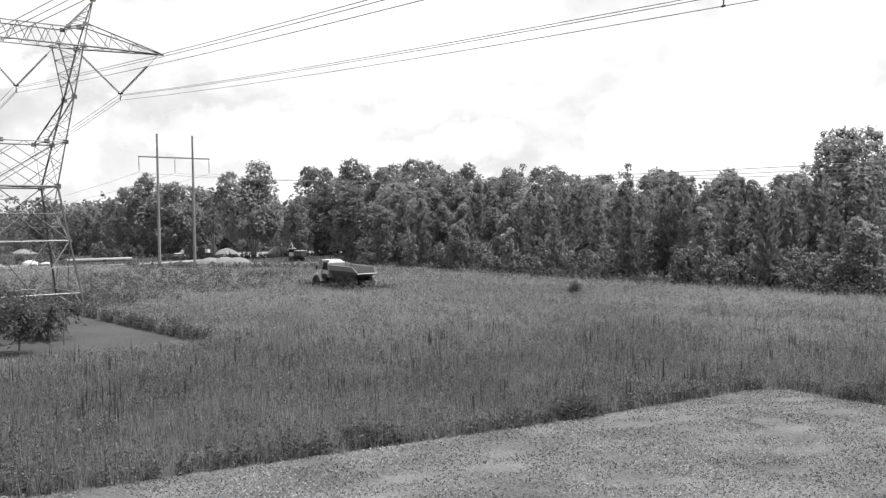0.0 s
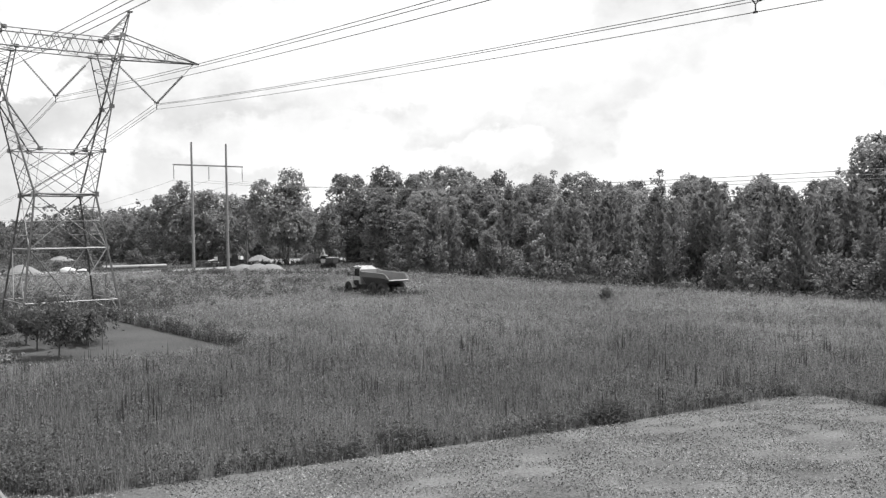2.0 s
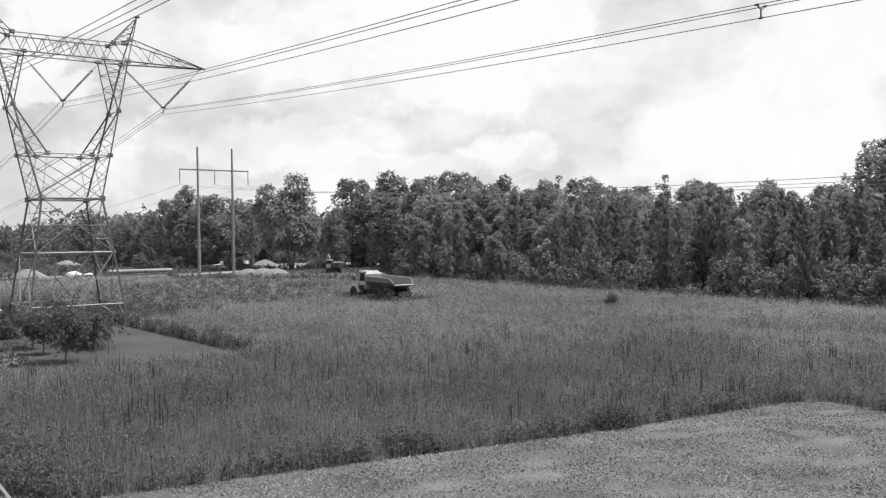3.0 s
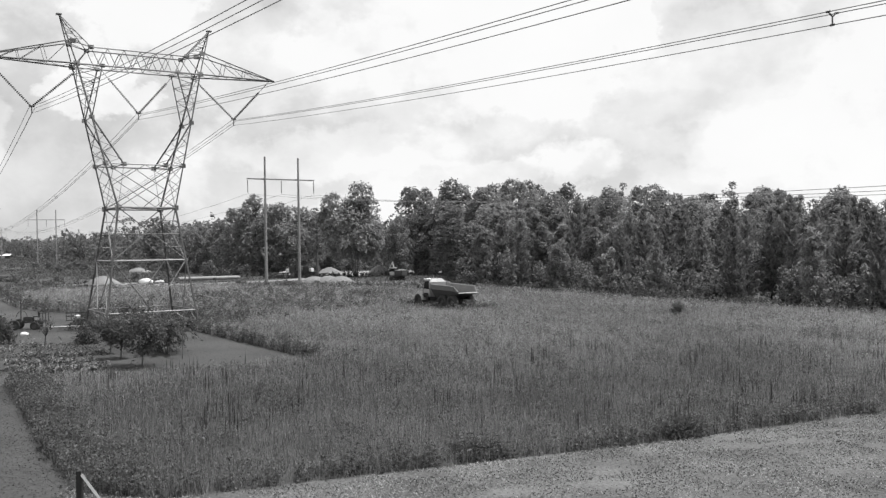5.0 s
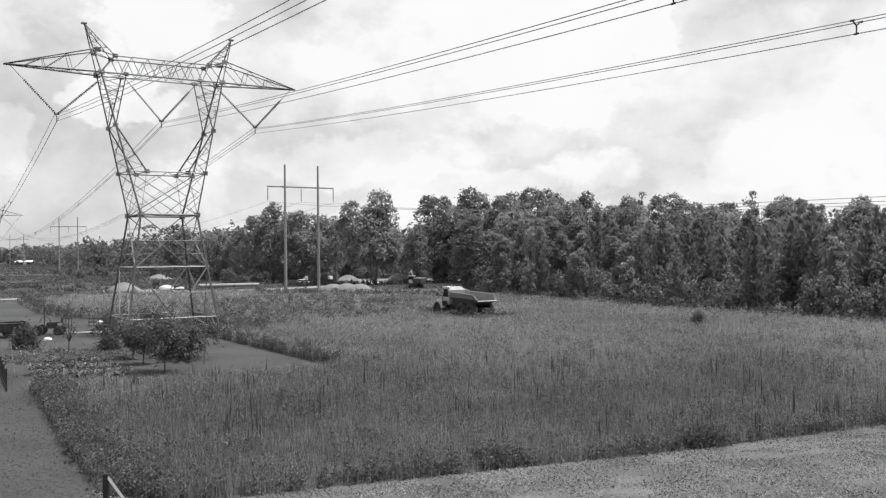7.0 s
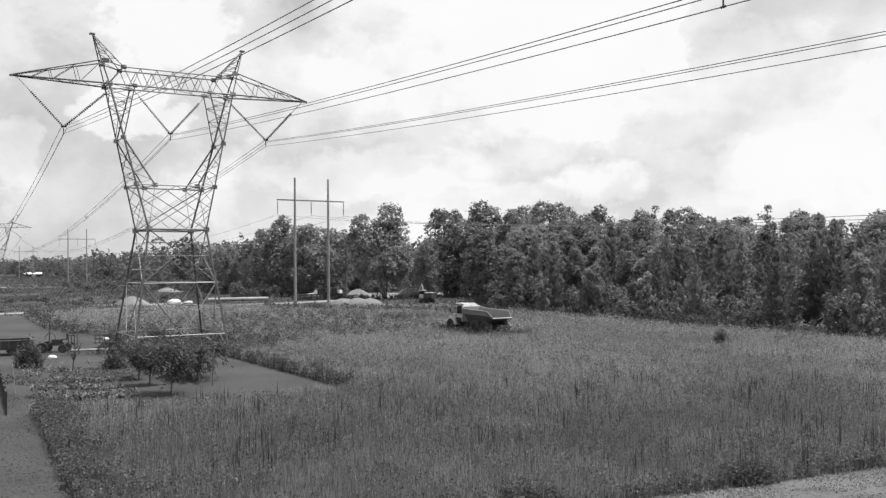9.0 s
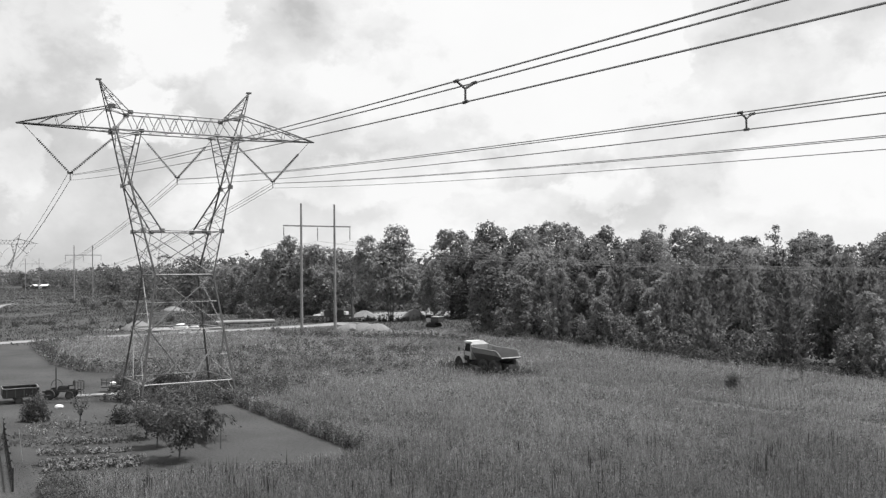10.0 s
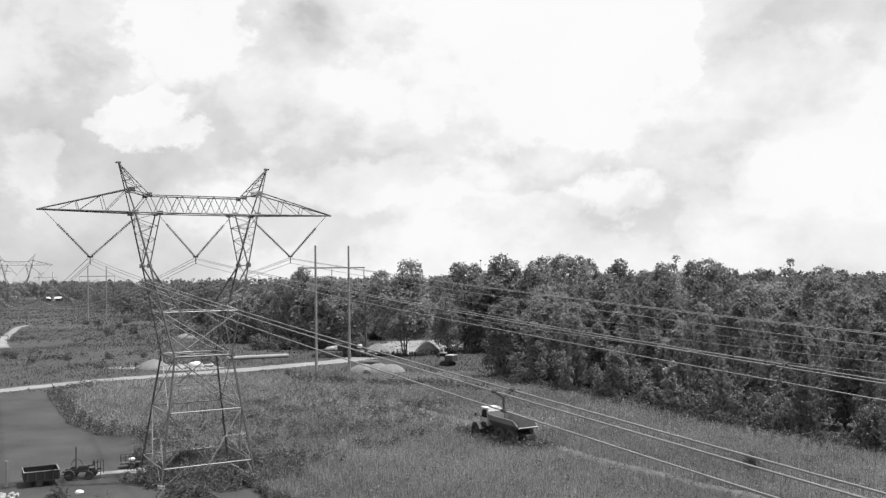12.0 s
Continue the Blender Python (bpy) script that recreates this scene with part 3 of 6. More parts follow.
for u, sag in zip(PHASES, SAGS):
    a, b = at_tower(*TOWER, TURN_T, u, 0, V_Z), at_tower(*TOWER_NEAR, TURN_T, u, 0, V_Z)
    for s in (70.8, 142.0, -60.0, -130.0):
        if s > 0:
            t = s / (b - a).length
            spacer(a.lerp(b, t) - Vector((0, 0, 4 * sag * t * (1 - t))), ALONG)
        else:
            f = at_tower(*TOWER_FAR, TURN_T, u, 0, V_Z)
            t = -s / (f - a).length
            spacer(a.lerp(f, t) - Vector((0, 0, 4 * 8.5 * t * (1 - t))), ALONG)


# ---- wooden H-frame line ----
def h_frame(ax, ay, bx, by, top=25.0, arm=20.7):
    t = empty("h_frame_pole", (ax + bx) / 2, (ay + by) / 2, 0, math.degrees(math.atan2(by - ay, bx - ax)))
    tagged(t, "weathered two-pole utility structure with one crossarm", "utility pole", "two-pole structures")
    h = math.hypot(bx - ax, by - ay) / 2
    for s in (-1, 1):
        bm = bmesh.new()
        bar(bm, (s * h, 0, -0.5), (s * h, 0, top), 0.62, 0.36, sides=14)
        part("pole", bm, M_POLE, t, smooth=False)
    bm = bmesh.new()
    box(bm, 0, 0.22, arm, 2 * h + 7.2, 0.16, 0.26, 0.02)
    part("crossarm", bm, M_POLE, t)
    for u in (-(h + 3.45), 0, h + 3.45):
        bm = bmesh.new()
        bar(bm, (u, 0.22, arm), (u, 0.22, arm - 2.8), 0.05, sides=6)
        for k in range(12):
            r = bmesh.ops.create_cone(bm, cap_ends=True, segments=8, radius1=0.13, radius2=0.07, depth=0.12)
            bmesh.ops.translate(bm, verts=r["verts"], vec=(u, 0.22, arm - 0.4 - k * 0.19))
        part("insulator_string", bm, M_INSUL, t, "hanging dark insulator string")
    return [t.matrix_world @ Vector((u, 0.22, arm - 2.85)) for u in (-(h + 3.45), 0, h + 3.45)], [t.matrix_world @ Vector((s * h, 0, top - 0.1)) for s in (-1, 1)]


bpy.context.view_layer.update()
E1, G1 = h_frame(-37.2, 173.8, -31.5, 177.9)
E2, G2 = h_frame(-180.3, 383.0, -173.5, 386.0, 24.5, 20.2)
E3, G3 = h_frame(-369.0, 700.0, -360.0, 704.0)
for k in range(3):
    far = E1[k] + Vector((0.545, -0.838, 0)) * 285
    wire("power_line", sagging(E1[k], far, 6.45, 50), 0.025, M_WIRE, "single conductor of the wooden pole line", "pole line conductors")
    wire("power_line", sagging(E1[k], E2[k], 5.0, 40), 0.025, M_WIRE, "single conductor of the wooden pole line", "pole line conductors")
    wire("power_line", sagging(E2[k], E3[k], 6.0, 30), 0.025, M_WIRE, "single conductor of the wooden pole line", "pole line conductors")


# ---- trees ----
def leaf_quads(centres, size, rs, up=0.35, aspect=1.5):
    """A four-cornered leaf spray at each centre, turned at random."""
    n = len(centres)
    nrm = rs.normal(size=(n, 3)); nrm[:, 2] += up * 2
    nrm /= np.linalg.norm(nrm, axis=1)[:, None]
    h = rs.normal(size=(n, 3))
    u = np.cross(nrm, h); u /= np.linalg.norm(u, axis=1)[:, None]
    v = np.cross(nrm, u)
    s = (size * rs.uniform(0.6, 1.4, n))[:, None]
    q = np.empty((n, 4, 3))
    q[:, 0] = centres - u * s * 0.5 * aspect
    q[:, 1] = centres - v * s * 0.5 + nrm * s * 0.12
    q[:, 2] = centres + u * s * 0.5 * aspect
    q[:, 3] = centres + v * s * 0.5 + nrm * s * 0.12
    return q.reshape(-1, 3), np.arange(4 * n).reshape(n, 4)


def leaf_tris(centres, size, rs, up=0.35, nrm=None):
    """A three-cornered leaf spray at each centre, turned at random or facing the given way."""
    n = len(centres)
    if nrm is None:
        nrm = rs.normal(size=(n, 3)); nrm[:, 2] += up * 2
    nrm = nrm / np.linalg.norm(nrm, axis=1)[:, None]
    u = np.cross(nrm, rs.normal(size=(n, 3))); u /= np.linalg.norm(u, axis=1)[:, None]
    v = np.cross(nrm, u)
    s = (size * rs.uniform(0.6, 1.4, n))[:, None]
    q = np.empty((n, 3, 3))
    q[:, 0] = centres + u * s * 0.7
    q[:, 1] = centres - u * s * 0.45 + v * s * 0.5
    q[:, 2] = centres - u * s * 0.45 - v * s * 0.5
    return q.reshape(-1, 3), np.arange(3 * n).reshape(n, 3)


def unit(rs, *shape):
    d = rs.normal(size=(*shape, 3))
    return d / np.linalg.norm(d, axis=-1, keepdims=True)


def foliage(lobes, puffs, per, leaf, rs, loose=0.55):
    """Leaf sprays facing outwards: half on puffs that sit all over the lobes (x, y, z, radius) of a crown, half spread between them."""
    L = np.asarray(lobes, float)
    d = unit(rs, len(L), puffs)
    d[..., 2] = np.where(d[..., 2] < -0.6, -d[..., 2], d[..., 2])
    pc = L[:, None, :3] + d * L[:, None, 3:4] * rs.uniform(0.6, 1.02, (len(L), puffs, 1))
    pr = L[:, 3][:, None] * rs.uniform(0.16, 0.42, (len(L), puffs))
    half = per // 2
    e = unit(rs, len(L), puffs, half)
    pos = pc[:, :, None] + e * pr[:, :, None, None] * rs.uniform(0.35, 1.3, (len(L), puffs, half, 1)) * np.array((1, 1, 0.85))
    nrm = e * 0.35 + d[:, :, None] * 0.5 + loose * rs.normal(size=e.shape) + np.array((0, 0, 0.3))
    e2 = unit(rs, len(L), puffs, per - half)
    pos2 = L[:, None, None, :3] + e2 * L[:, None, None, 3:4] * rs.normal(0.88, 0.13, (len(L), puffs, per - half, 1))
    nrm2 = e2 * 0.6 + loose * rs.normal(size=e2.shape) + np.array((0, 0, 0.3))
    return leaf_tris(np.concatenate([pos.reshape(-1, 3), pos2.reshape(-1, 3)]), leaf, rs, nrm=np.concatenate([nrm.reshape(-1, 3), nrm2.reshape(-1, 3)]))


def oval_lobes(height, radius, base, count, rs, big=0.36, top=1.0):
    """Lobes of a rounded crown: widest a little below the middle, domed at the top."""
    out = []
    for k in range(count):
        t = (k + rs.uniform(0.1, 0.9)) / count
        wide = math.sqrt(max(0.05, 1 - ((t - 0.42) / 0.66) ** 2)) ** top
        r = radius * big * rs.uniform(0.75, 1.2) * (0.7 + 0.3 * wide)
        a = k * 2.4 + rs.uniform(-0.5, 0.5)
        reach = max(radius * wide * rs.uniform(0.85, 1.12) - r, 0.1 * radius)
        out.append((reach * math.cos(a), reach * math.sin(a), base + r * 0.35 + (height - base - r * 1.25) * t, r))
    tall = (height - base) / (max(z + 0.95 * r for x, y, z, r in out) - base)
    return [(x, y, base + (z - base) * tall, r) for x, y, z, r in out]


def needles(height, radius, base, rs, tufts, leaf):
    """Pine foliage: long sprays along upswept branches in whorls, ending in upright candles."""
    pos, way = [], []
    whorls = int((height - base) / 0.75)
    for k in range(whorls):
        t = (k + rs.uniform(0, 0.6)) / whorls
        reach = radius * (1.0 - t) ** 0.7 * (0.55 + 0.45 * min(1, t * 4)) + 0.18
        for j in range(6 if t < 0.85 else 4):
            a = j * 1.05 + k * 0.7 + rs.uniform(-0.3, 0.3)
            q = reach * rs.uniform(0.65, 1.12)
            n = max(6, int(tufts * q / radius))
            f = rs.uniform(0.2, 1.0, n)
            lift = 0.15 * f + 0.45 * f * f
            p = np.stack([np.cos(a) * q * f, np.sin(a) * q * f, base + (height - base) * t + q * lift], 1)
            pos.append(p + rs.normal(size=(n, 3)) * 0.13)
            w = np.stack([np.full(n, np.cos(a)) * 0.5, np.full(n, np.sin(a)) * 0.5, 0.45 + 0.8 * f], 1)
            way.append(w + rs.normal(size=(n, 3)) * 0.38)
    n = tufts * 2
    pos.append(np.stack([rs.normal(0, 0.08, n), rs.normal(0, 0.08, n), height - rs.uniform(0, 1.3, n)], 1))
    way.append(np.array((0, 0, 1.0)) + rs.normal(size=(n, 3)) * 0.3)
    pos, way = np.concatenate(pos), np.concatenate(way)
    way /= np.linalg.norm(way, axis=1)[:, None]
    side = np.cross(way, rs.normal(size=way.shape)); side /= np.linalg.norm(side, axis=1)[:, None]
    s = (leaf * rs.uniform(0.6, 1.4, len(pos)))[:, None]
    q = np.empty((len(pos), 3, 3))
    q[:, 0], q[:, 1], q[:, 2] = pos + way * s, pos - way * s * 0.6 + side * s * 0.3, pos - way * s * 0.6 - side * s * 0.3
    return q.reshape(-1, 3), np.arange(3 * len(pos)).reshape(-1, 3)


def tree_kind(name, label, category, group, height, radius, base, lobes, puffs, per, leaf, seed, shape="oval", big=0.36, stems=1, material=None, loose=0.55):
    rs = np.random.RandomState(seed)
    t = empty(name)
    tagged(t, label, category, group)
    if shape == "oval":
        lobes = oval_lobes(height, radius, base, lobes, rs, big)
    bm = bmesh.new()
    w = height * 0.03 / math.sqrt(stems)
    for s in range(stems):
        a = s * 6.28 / stems + rs.uniform(0, 1.5)
        spread = radius * (0.12 if stems > 1 else 0.0)
        foot = Vector((math.cos(a) * w * 0.5 * (stems > 1), math.sin(a) * w * 0.5 * (stems > 1), -0.15))
        fork = Vector((math.cos(a) * spread, math.sin(a) * spread, base * 0.5 + height * 0.07))
        topv = Vector((math.cos(a) * spread * 3, math.sin(a) * spread * 3, height * 0.86))
        bar(bm, foot, fork, w * 1.25, w * 0.85, 8)
        bar(bm, fork, topv, w * 0.85, w * 0.15, 7)
        if shape == "pine":
            for k in range(14):
                a = k * 2.4
                z = base + (height - base) * k / 15
                r = radius * (1 - k / 15) * 0.8
                bar(bm, (0, 0, z), (math.cos(a) * r, math.sin(a) * r, z + r * 0.35), w * 0.25, w * 0.06, 5)
        else:
            for k, (x, y, z, r) in enumerate(lobes[s::stems]):
                z0 = max(fork.z, z - math.hypot(x, y) * 1.3)
                st = fork.lerp(topv, min(max((z0 - fork.z) / max(topv.z - fork.z, 0.1), 0), 0.95))
                bar(bm, st, (x, y, z), w * 0.45, w * 0.08, 5)
    part("trunk", bm, M_BARK, t)
    v, f = needles(height, radius, base, rs, per, leaf) if shape == "pine" else foliage(lobes, puffs, per, leaf, rs, loose)
    link_mesh("crown", np_mesh("crown", v, f), material or M_OAK, t)
    return t


rs_w = np.random.RandomState(11)
OAK_LABEL = "tall leafy broadleaf tree at the wood edge"
OAKS = [tree_kind("tree", OAK_LABEL, "tree", "broadleaf trees", 22, 6.3, 2.4, 17, 12, 44, 0.42, 21, big=0.42),
        tree_kind("tree", OAK_LABEL, "tree", "broadleaf trees", 21, 5.5, 2.2, 16, 12, 44, 0.42, 22, big=0.45),
        tree_kind("tree", OAK_LABEL, "tree", "broadleaf trees", 20, 7.0, 2.4, 20, 11, 44, 0.42, 23, big=0.40),
        tree_kind("tree", OAK_LABEL, "tree", "broadleaf trees", 22, 6.0, 2.0, 22, 10, 42, 0.40, 24, big=0.37, loose=0.55)]
SPARSE = [tree_kind("tree", "thin tall tree with a pale open crown", "tree", "broadleaf trees", 22, 2.8, 9.0, 9, 5, 24, 0.34, 26, big=0.42, loose=0.8)]
YOUNG_LABEL = "dense young broadleaf tree beside the meadow"
YOUNG = [tree_kind("young_tree", YOUNG_LABEL, "tree", "young trees", 12, 2.6, 0.6, 18, 11, 36, 0.27, 31, big=0.44),
         tree_kind("young_tree", YOUNG_LABEL, "tree", "young trees", 13.5, 2.4, 0.8, 19, 11, 36, 0.27, 32, big=0.46),
         tree_kind("young_tree", YOUNG_LABEL, "tree", "young trees", 10.5, 2.9, 0.5, 18, 11, 36, 0.27, 33, big=0.42, loose=0.6)]
PINES = [tree_kind("pine_tree", "dark young pine tree at the wood edge", "pine tree", "pines", 12.5, 3.1, 0.3, (), 0, 70, 0.36, 41, "pine", material=M_PINE),
         tree_kind("pine_tree", "dark young pine tree at the wood edge", "pine tree", "pines", 14, 2.9, 0.4, (), 0, 70, 0.36, 42, "pine", material=M_PINE)]
PALE = [tree_kind("young_tree", "slender young tree with pale loose leaves", "tree", "young trees", 6.5, 1.5, 0.5, 10, 7, 20, 0.24, 36, big=0.40, loose=0.9, material=M_PALELEAF)]
# bush leaves darkened like the undergrowth, for the shade at the wood foot
BUSHES = [tree_kind("bush", "low leafy bush at the foot of the wood", "bush", "bushes", 3.4, 2.2, 0.0, 9, 9, 34, 0.19, 51, big=0.42, stems=3, material=M_FARWEED),
          tree_kind("bush", "low leafy bush at the foot of the wood", "bush", "bushes", 2.6, 1.9, 0.0, 8, 9, 34, 0.18, 52, big=0.42, stems=3, material=M_FARWEED)]
USED = set()


def plant(kinds, k, x, y, size, stretch=1.0, label=""):
    """Sets one tree: the first of a kind is the built one itself, the rest are copies."""
    ob = kinds[k % len(kinds)]
    m = pose(x, y, 0, 0, 0, random.uniform(0, 360))
    if ob.name not in USED:
        USED.add(ob.name)
        t = ob
        t.matrix_basis = m
    else:
        t = copy_thing(ob, m)
    t.scale = (size * random.uniform(0.9, 1.15), size * random.uniform(0.9, 1.15), size * stretch)
    if label:
        t["label"] = label
    return t


# the tall tree that stands alone by the yard: two heads on a trunk that forks low
LONE = [(1.4, 0, 19.8, 3.0), (2.6, 1, 16.4, 3.2), (-1.6, 0, 15.8, 2.9), (-5.7, 0, 17.2, 2.8), (-7.2, 0, 13.8, 2.3), (-4, -1, 13.0, 3.4), (0, -2, 12.6, 3.6), (3.8, 0, 12.0, 2.9), (-6, 1, 9.8, 2.9),
        (-2.5, -2, 9.0, 3.3), (1.8, -2, 8.6, 3.2), (4.6, 0, 8.2, 2.3), (-4.6, 1, 6.4, 2.3), (-0.4, 2, 6.4, 2.5), (2.8, 0, 5.8, 2.0), (0.8, 2, 15.5, 2.8)]
lone = tree_kind("tree", "broad tree with two heads standing alone by the yard", "tree", "broadleaf trees", 23, 7.0, 0.6, LONE, 16, 50, 0.48, 25, "lobes", stems=3)
lone.location = (-24.8, 217, 0)

# wood edge along the meadow
EDGE = [(62, 62), (54, 74), (48, 84), (43, 92), (38, 100), (32, 109), (26, 119), (21, 129), (15, 139), (9, 149), (2, 158), (-3, 166)]
for i, (x, y) in enumerate(EDGE):
    nx, ny = 0.866, 0.5
    grow = 0.85 + 0.25 * i / 11
    near = i < 8
    for j in range(2):
        px, py = x + nx * (1.5 + 3.0 * j) + random.uniform(-1, 1) - 3 * j * 0.5, y + ny * (1.5 + 3.0 * j) + random.uniform(-1, 1) + 5 * j
        plant(PINES if (i + j) % 2 or (near and random.random() < 0.4) else YOUNG, i + j, px, py, grow * random.uniform(0.62, 0.86))
    if i % 3 != 1 or i > 7:
        plant(BUSHES, i, x + random.uniform(-1.0, 1.5), y + random.uniform(-1, 1), random.uniform(0.5, 0.9))
    plant(PALE, i, x + 0.5 + random.uniform(-1.5, 2), y + random.uniform(-2, 6), random.uniform(0.6, 1.1))
    px, py = x + nx * 8 + random.uniform(-1.5, 1.5), y + ny * 8 + random.uniform(-2, 2)
    plant(PINES if i % 3 == 1 or near else YOUNG, i, px, py, grow * random.uniform(0.8, 0.95))
    plant(PINES if near else YOUNG, i + 1, px + nx * 2 - 3, py + ny * 2 + 4.5, grow * random.uniform(0.8, 0.98))
    px, py = x + nx * 13 + random.uniform(-2, 2), y + ny * 13 + random.uniform(-2, 2)
    plant(PINES if i % 3 == 0 or near else YOUNG, i, px, py, grow * random.uniform(0.88, 1.04))
# tall trees behind: x, y, height, spread
BEHIND = [(20, 236, 23, 1.0), (-6, 236, 22.5, 1.0), (10, 240, 23, 1.0), (38, 228, 20.5, 0.95), (55, 246, 21.5, 1.0), (76, 226, 20, 1.0), (68, 206, 18, 0.9), (88, 212, 19, 1.0), (100, 200, 18, 1.0), (58, 210, 18, 0.9)]
TALL = [(-15, 221, 14, 0.55), (-1, 168, 15, 0.75), (7, 172, 16.5, 0.8), (-11, 227, 21.7, 1.0), (-1, 228, 23.0, 1.05), (6, 221, 21.5, 0.95), (9, 205, 18, 0.8), (15, 228, 23.3, 0.95), (20, 200, 18, 0.8),
        (27, 226, 22.6, 0.95), (35, 238, 21, 0.85), (48.6, 236, 21.8, 0.9), (34, 205, 17.5, 0.8), (56, 232, 20, 0.8), (62, 230, 21, 0.9), (72.5, 214, 19.6, 0.85),
        (50, 196, 16.5, 0.8), (83.6, 200, 18, 0.9), (66, 190, 16, 0.8), (92, 188, 17, 0.9), (84, 168, 15.5, 0.8), (98, 168, 16, 0.9), (65, 116, 21.0, 1.0), (70, 121, 16, 0.85), (104, 150, 15, 0.9),
        (-55, 243, 21.8, 1.25), (-47.5, 241, 20.4, 1.1), (-61, 248, 18, 1.0), (-42, 247, 17.5, 0.95), (-69, 260, 15.5, 0.85), (-77, 264, 15, 0.85), (-39, 270, 16.5, 0.85), (-58, 272, 17, 0.9), (-14, 274, 17, 0.9), (0, 278, 18, 0.9), (-30, 284, 16, 0.9), (-84, 275, 14, 0.9)]
for i, (x, y, h, w) in enumerate(TALL + BEHIND):
    w *= 1.15 if x > -20 else 1.0
    plant(OAKS, i, x, y, w, h / (21.3 * w))
for x, y, h in ((44, 246, 23.6), (67, 224, 22.0), (-35, 222, 17)):
    plant(SPARSE, 0, x, y, 1.0, h / 22)
for i in range(26):
    t = i / 25
    x, y = 4 + 58 * t + random.uniform(-3, 3), 172 - 66 * t + random.uniform(-3, 3) + 10
    plant(YOUNG if i % 3 else PINES, i, x + 14, y + 10, random.uniform(0.98, 1.15))


for i in range(9):
    plant(BUSHES, i, -66 + 3.4 * i, 238 + random.uniform(-2, 2), random.uniform(0.8, 1.3))


def woods(name, spots, leaf, puffs, per, seed, material, label, low=0.1):
    """Closed woods far off: crowns of leaf sprays in one mesh; spots are (x, y, height, radius)."""
    rs = np.random.RandomState(seed)
    lobes = []
    for x, y, h, r in spots:
        lobes += [(x + a, y + b, c, q) for a, b, c, q in oval_lobes(h, r, h * low, 5, rs, 0.55)]
    v, f = foliage(lobes, puffs, per, leaf, rs)
    return tagged(link_mesh(name, np_mesh(name, v, f), material), label, "woods", kind="stuff")


spots = []
while len(spots) < 225:
    x, y = rs_w.uniform(0, 330), rs_w.uniform(60, 420)
    # right of the edge line and behind the planted rows
    if 0.866 * (x - 26) + 0.5 * (y - 119) > 24 and x < 0.6 * y + 14:
        spots.append((x, y, rs_w.uniform(13, 18.5) if y > 190 else rs_w.uniform(9, 13.5), rs_w.uniform(4, 6)))
woods("inner_woods", spots, 0.55, 7, 15, 61, M_FARLEAF, "closed broadleaf woods behind the meadow edge", 0.12)
spots = []
for i in range(300):
    t = rs_w.uniform(0, 1)
    x, y = np.interp(t, (0, 0.4, 0.8, 1), (-560, -390, -150, -50)), np.interp(t, (0, 0.4, 0.8, 1), (1010, 815, 405, 330))
    spots.append((x + rs_w.uniform(-30, 30), y + rs_w.uniform(0, 50), rs_w.uniform(11, 18), rs_w.uniform(5, 8)))
for i in range(150):
    spots.append((rs_w.uniform(-120, 30), rs_w.uniform(300, 400), rs_w.uniform(13, 19), rs_w.uniform(5, 7)))
woods("far_woods", spots, 0.95, 6, 10, 62, M_FARLEAF, "distant belt of closed woods behind the pasture")
spots = []
for i in range(420):
    a = rs_w.uniform(-0.75, 0.75)
    d = rs_w.uniform(800, 1500)
    spots.append((d * math.sin(a), d * math.cos(a), rs_w.uniform(13, 19), rs_w.uniform(9, 16)))
woods("horizon_woods", spots, 2.6, 4, 6, 64, M_FARLEAF, "distant woods along the horizon")
# closed undergrowth between the edge trees; leaf grey darkened for the shade there
spots = []
for (x1, y1), (x2, y2) in zip(EDGE[:-1], EDGE[1:]):
    for k in range(14):
        t = rs_w.uniform(0, 1)
        d = rs_w.uniform(0.5, 12.0)
        spots.append((x1 + (x2 - x1) * t + 0.866 * d, y1 + (y2 - y1) * t + 0.5 * d, rs_w.uniform(2.5, 5.0) + 0.25 * d, rs_w.uniform(1.6, 2.6)))
woods("undergrowth", spots, 0.24, 6, 24, 63, M_FARWEED, "dense leafy undergrowth below the wood edge trees")
spots = []
for k in range(70):
    spots.append((rs_w.uniform(-18, 70), rs_w.uniform(232, 262), rs_w.uniform(3, 7), rs_w.uniform(2, 3.5)))
for k in range(40):
    spots.append((rs_w.uniform(-90, -36), rs_w.uniform(258, 285), rs_w.uniform(3, 7), rs_w.uniform(2, 3.5)))
for k in range(45):
    spots.append((rs_w.uniform(-48, 12), rs_w.uniform(268, 292), rs_w.uniform(4, 8), rs_w.uniform(2.5, 4)))
woods("undergrowth", spots, 0.42, 5, 12, 66, M_FARLEAF, "dense leafy undergrowth between the trees of the yard")


# ---- meadow grass ----
rs_g = np.random.RandomState(5)


def scatter(x0, x1, y0, y1, per_m2, poly=None, not_in=()):
    n = int((x1 - x0) * (y1 - y0) * per_m2)
    x, y = rs_g.uniform(x0, x1, n), rs_g.uniform(y0, y1, n)
    k = np.ones(n, bool)
    if poly is not None:
        k &= inside(x, y, poly)
    for q in not_in:
        k &= ~inside(x, y, q)
    return x[k], y[k]


def in_view(x, y):
    """The wedge of ground that the walk looks over, with a margin."""
    return (y > 10) & (x < 0.62 * y + 8) & (x > -0.72 * y - 8)


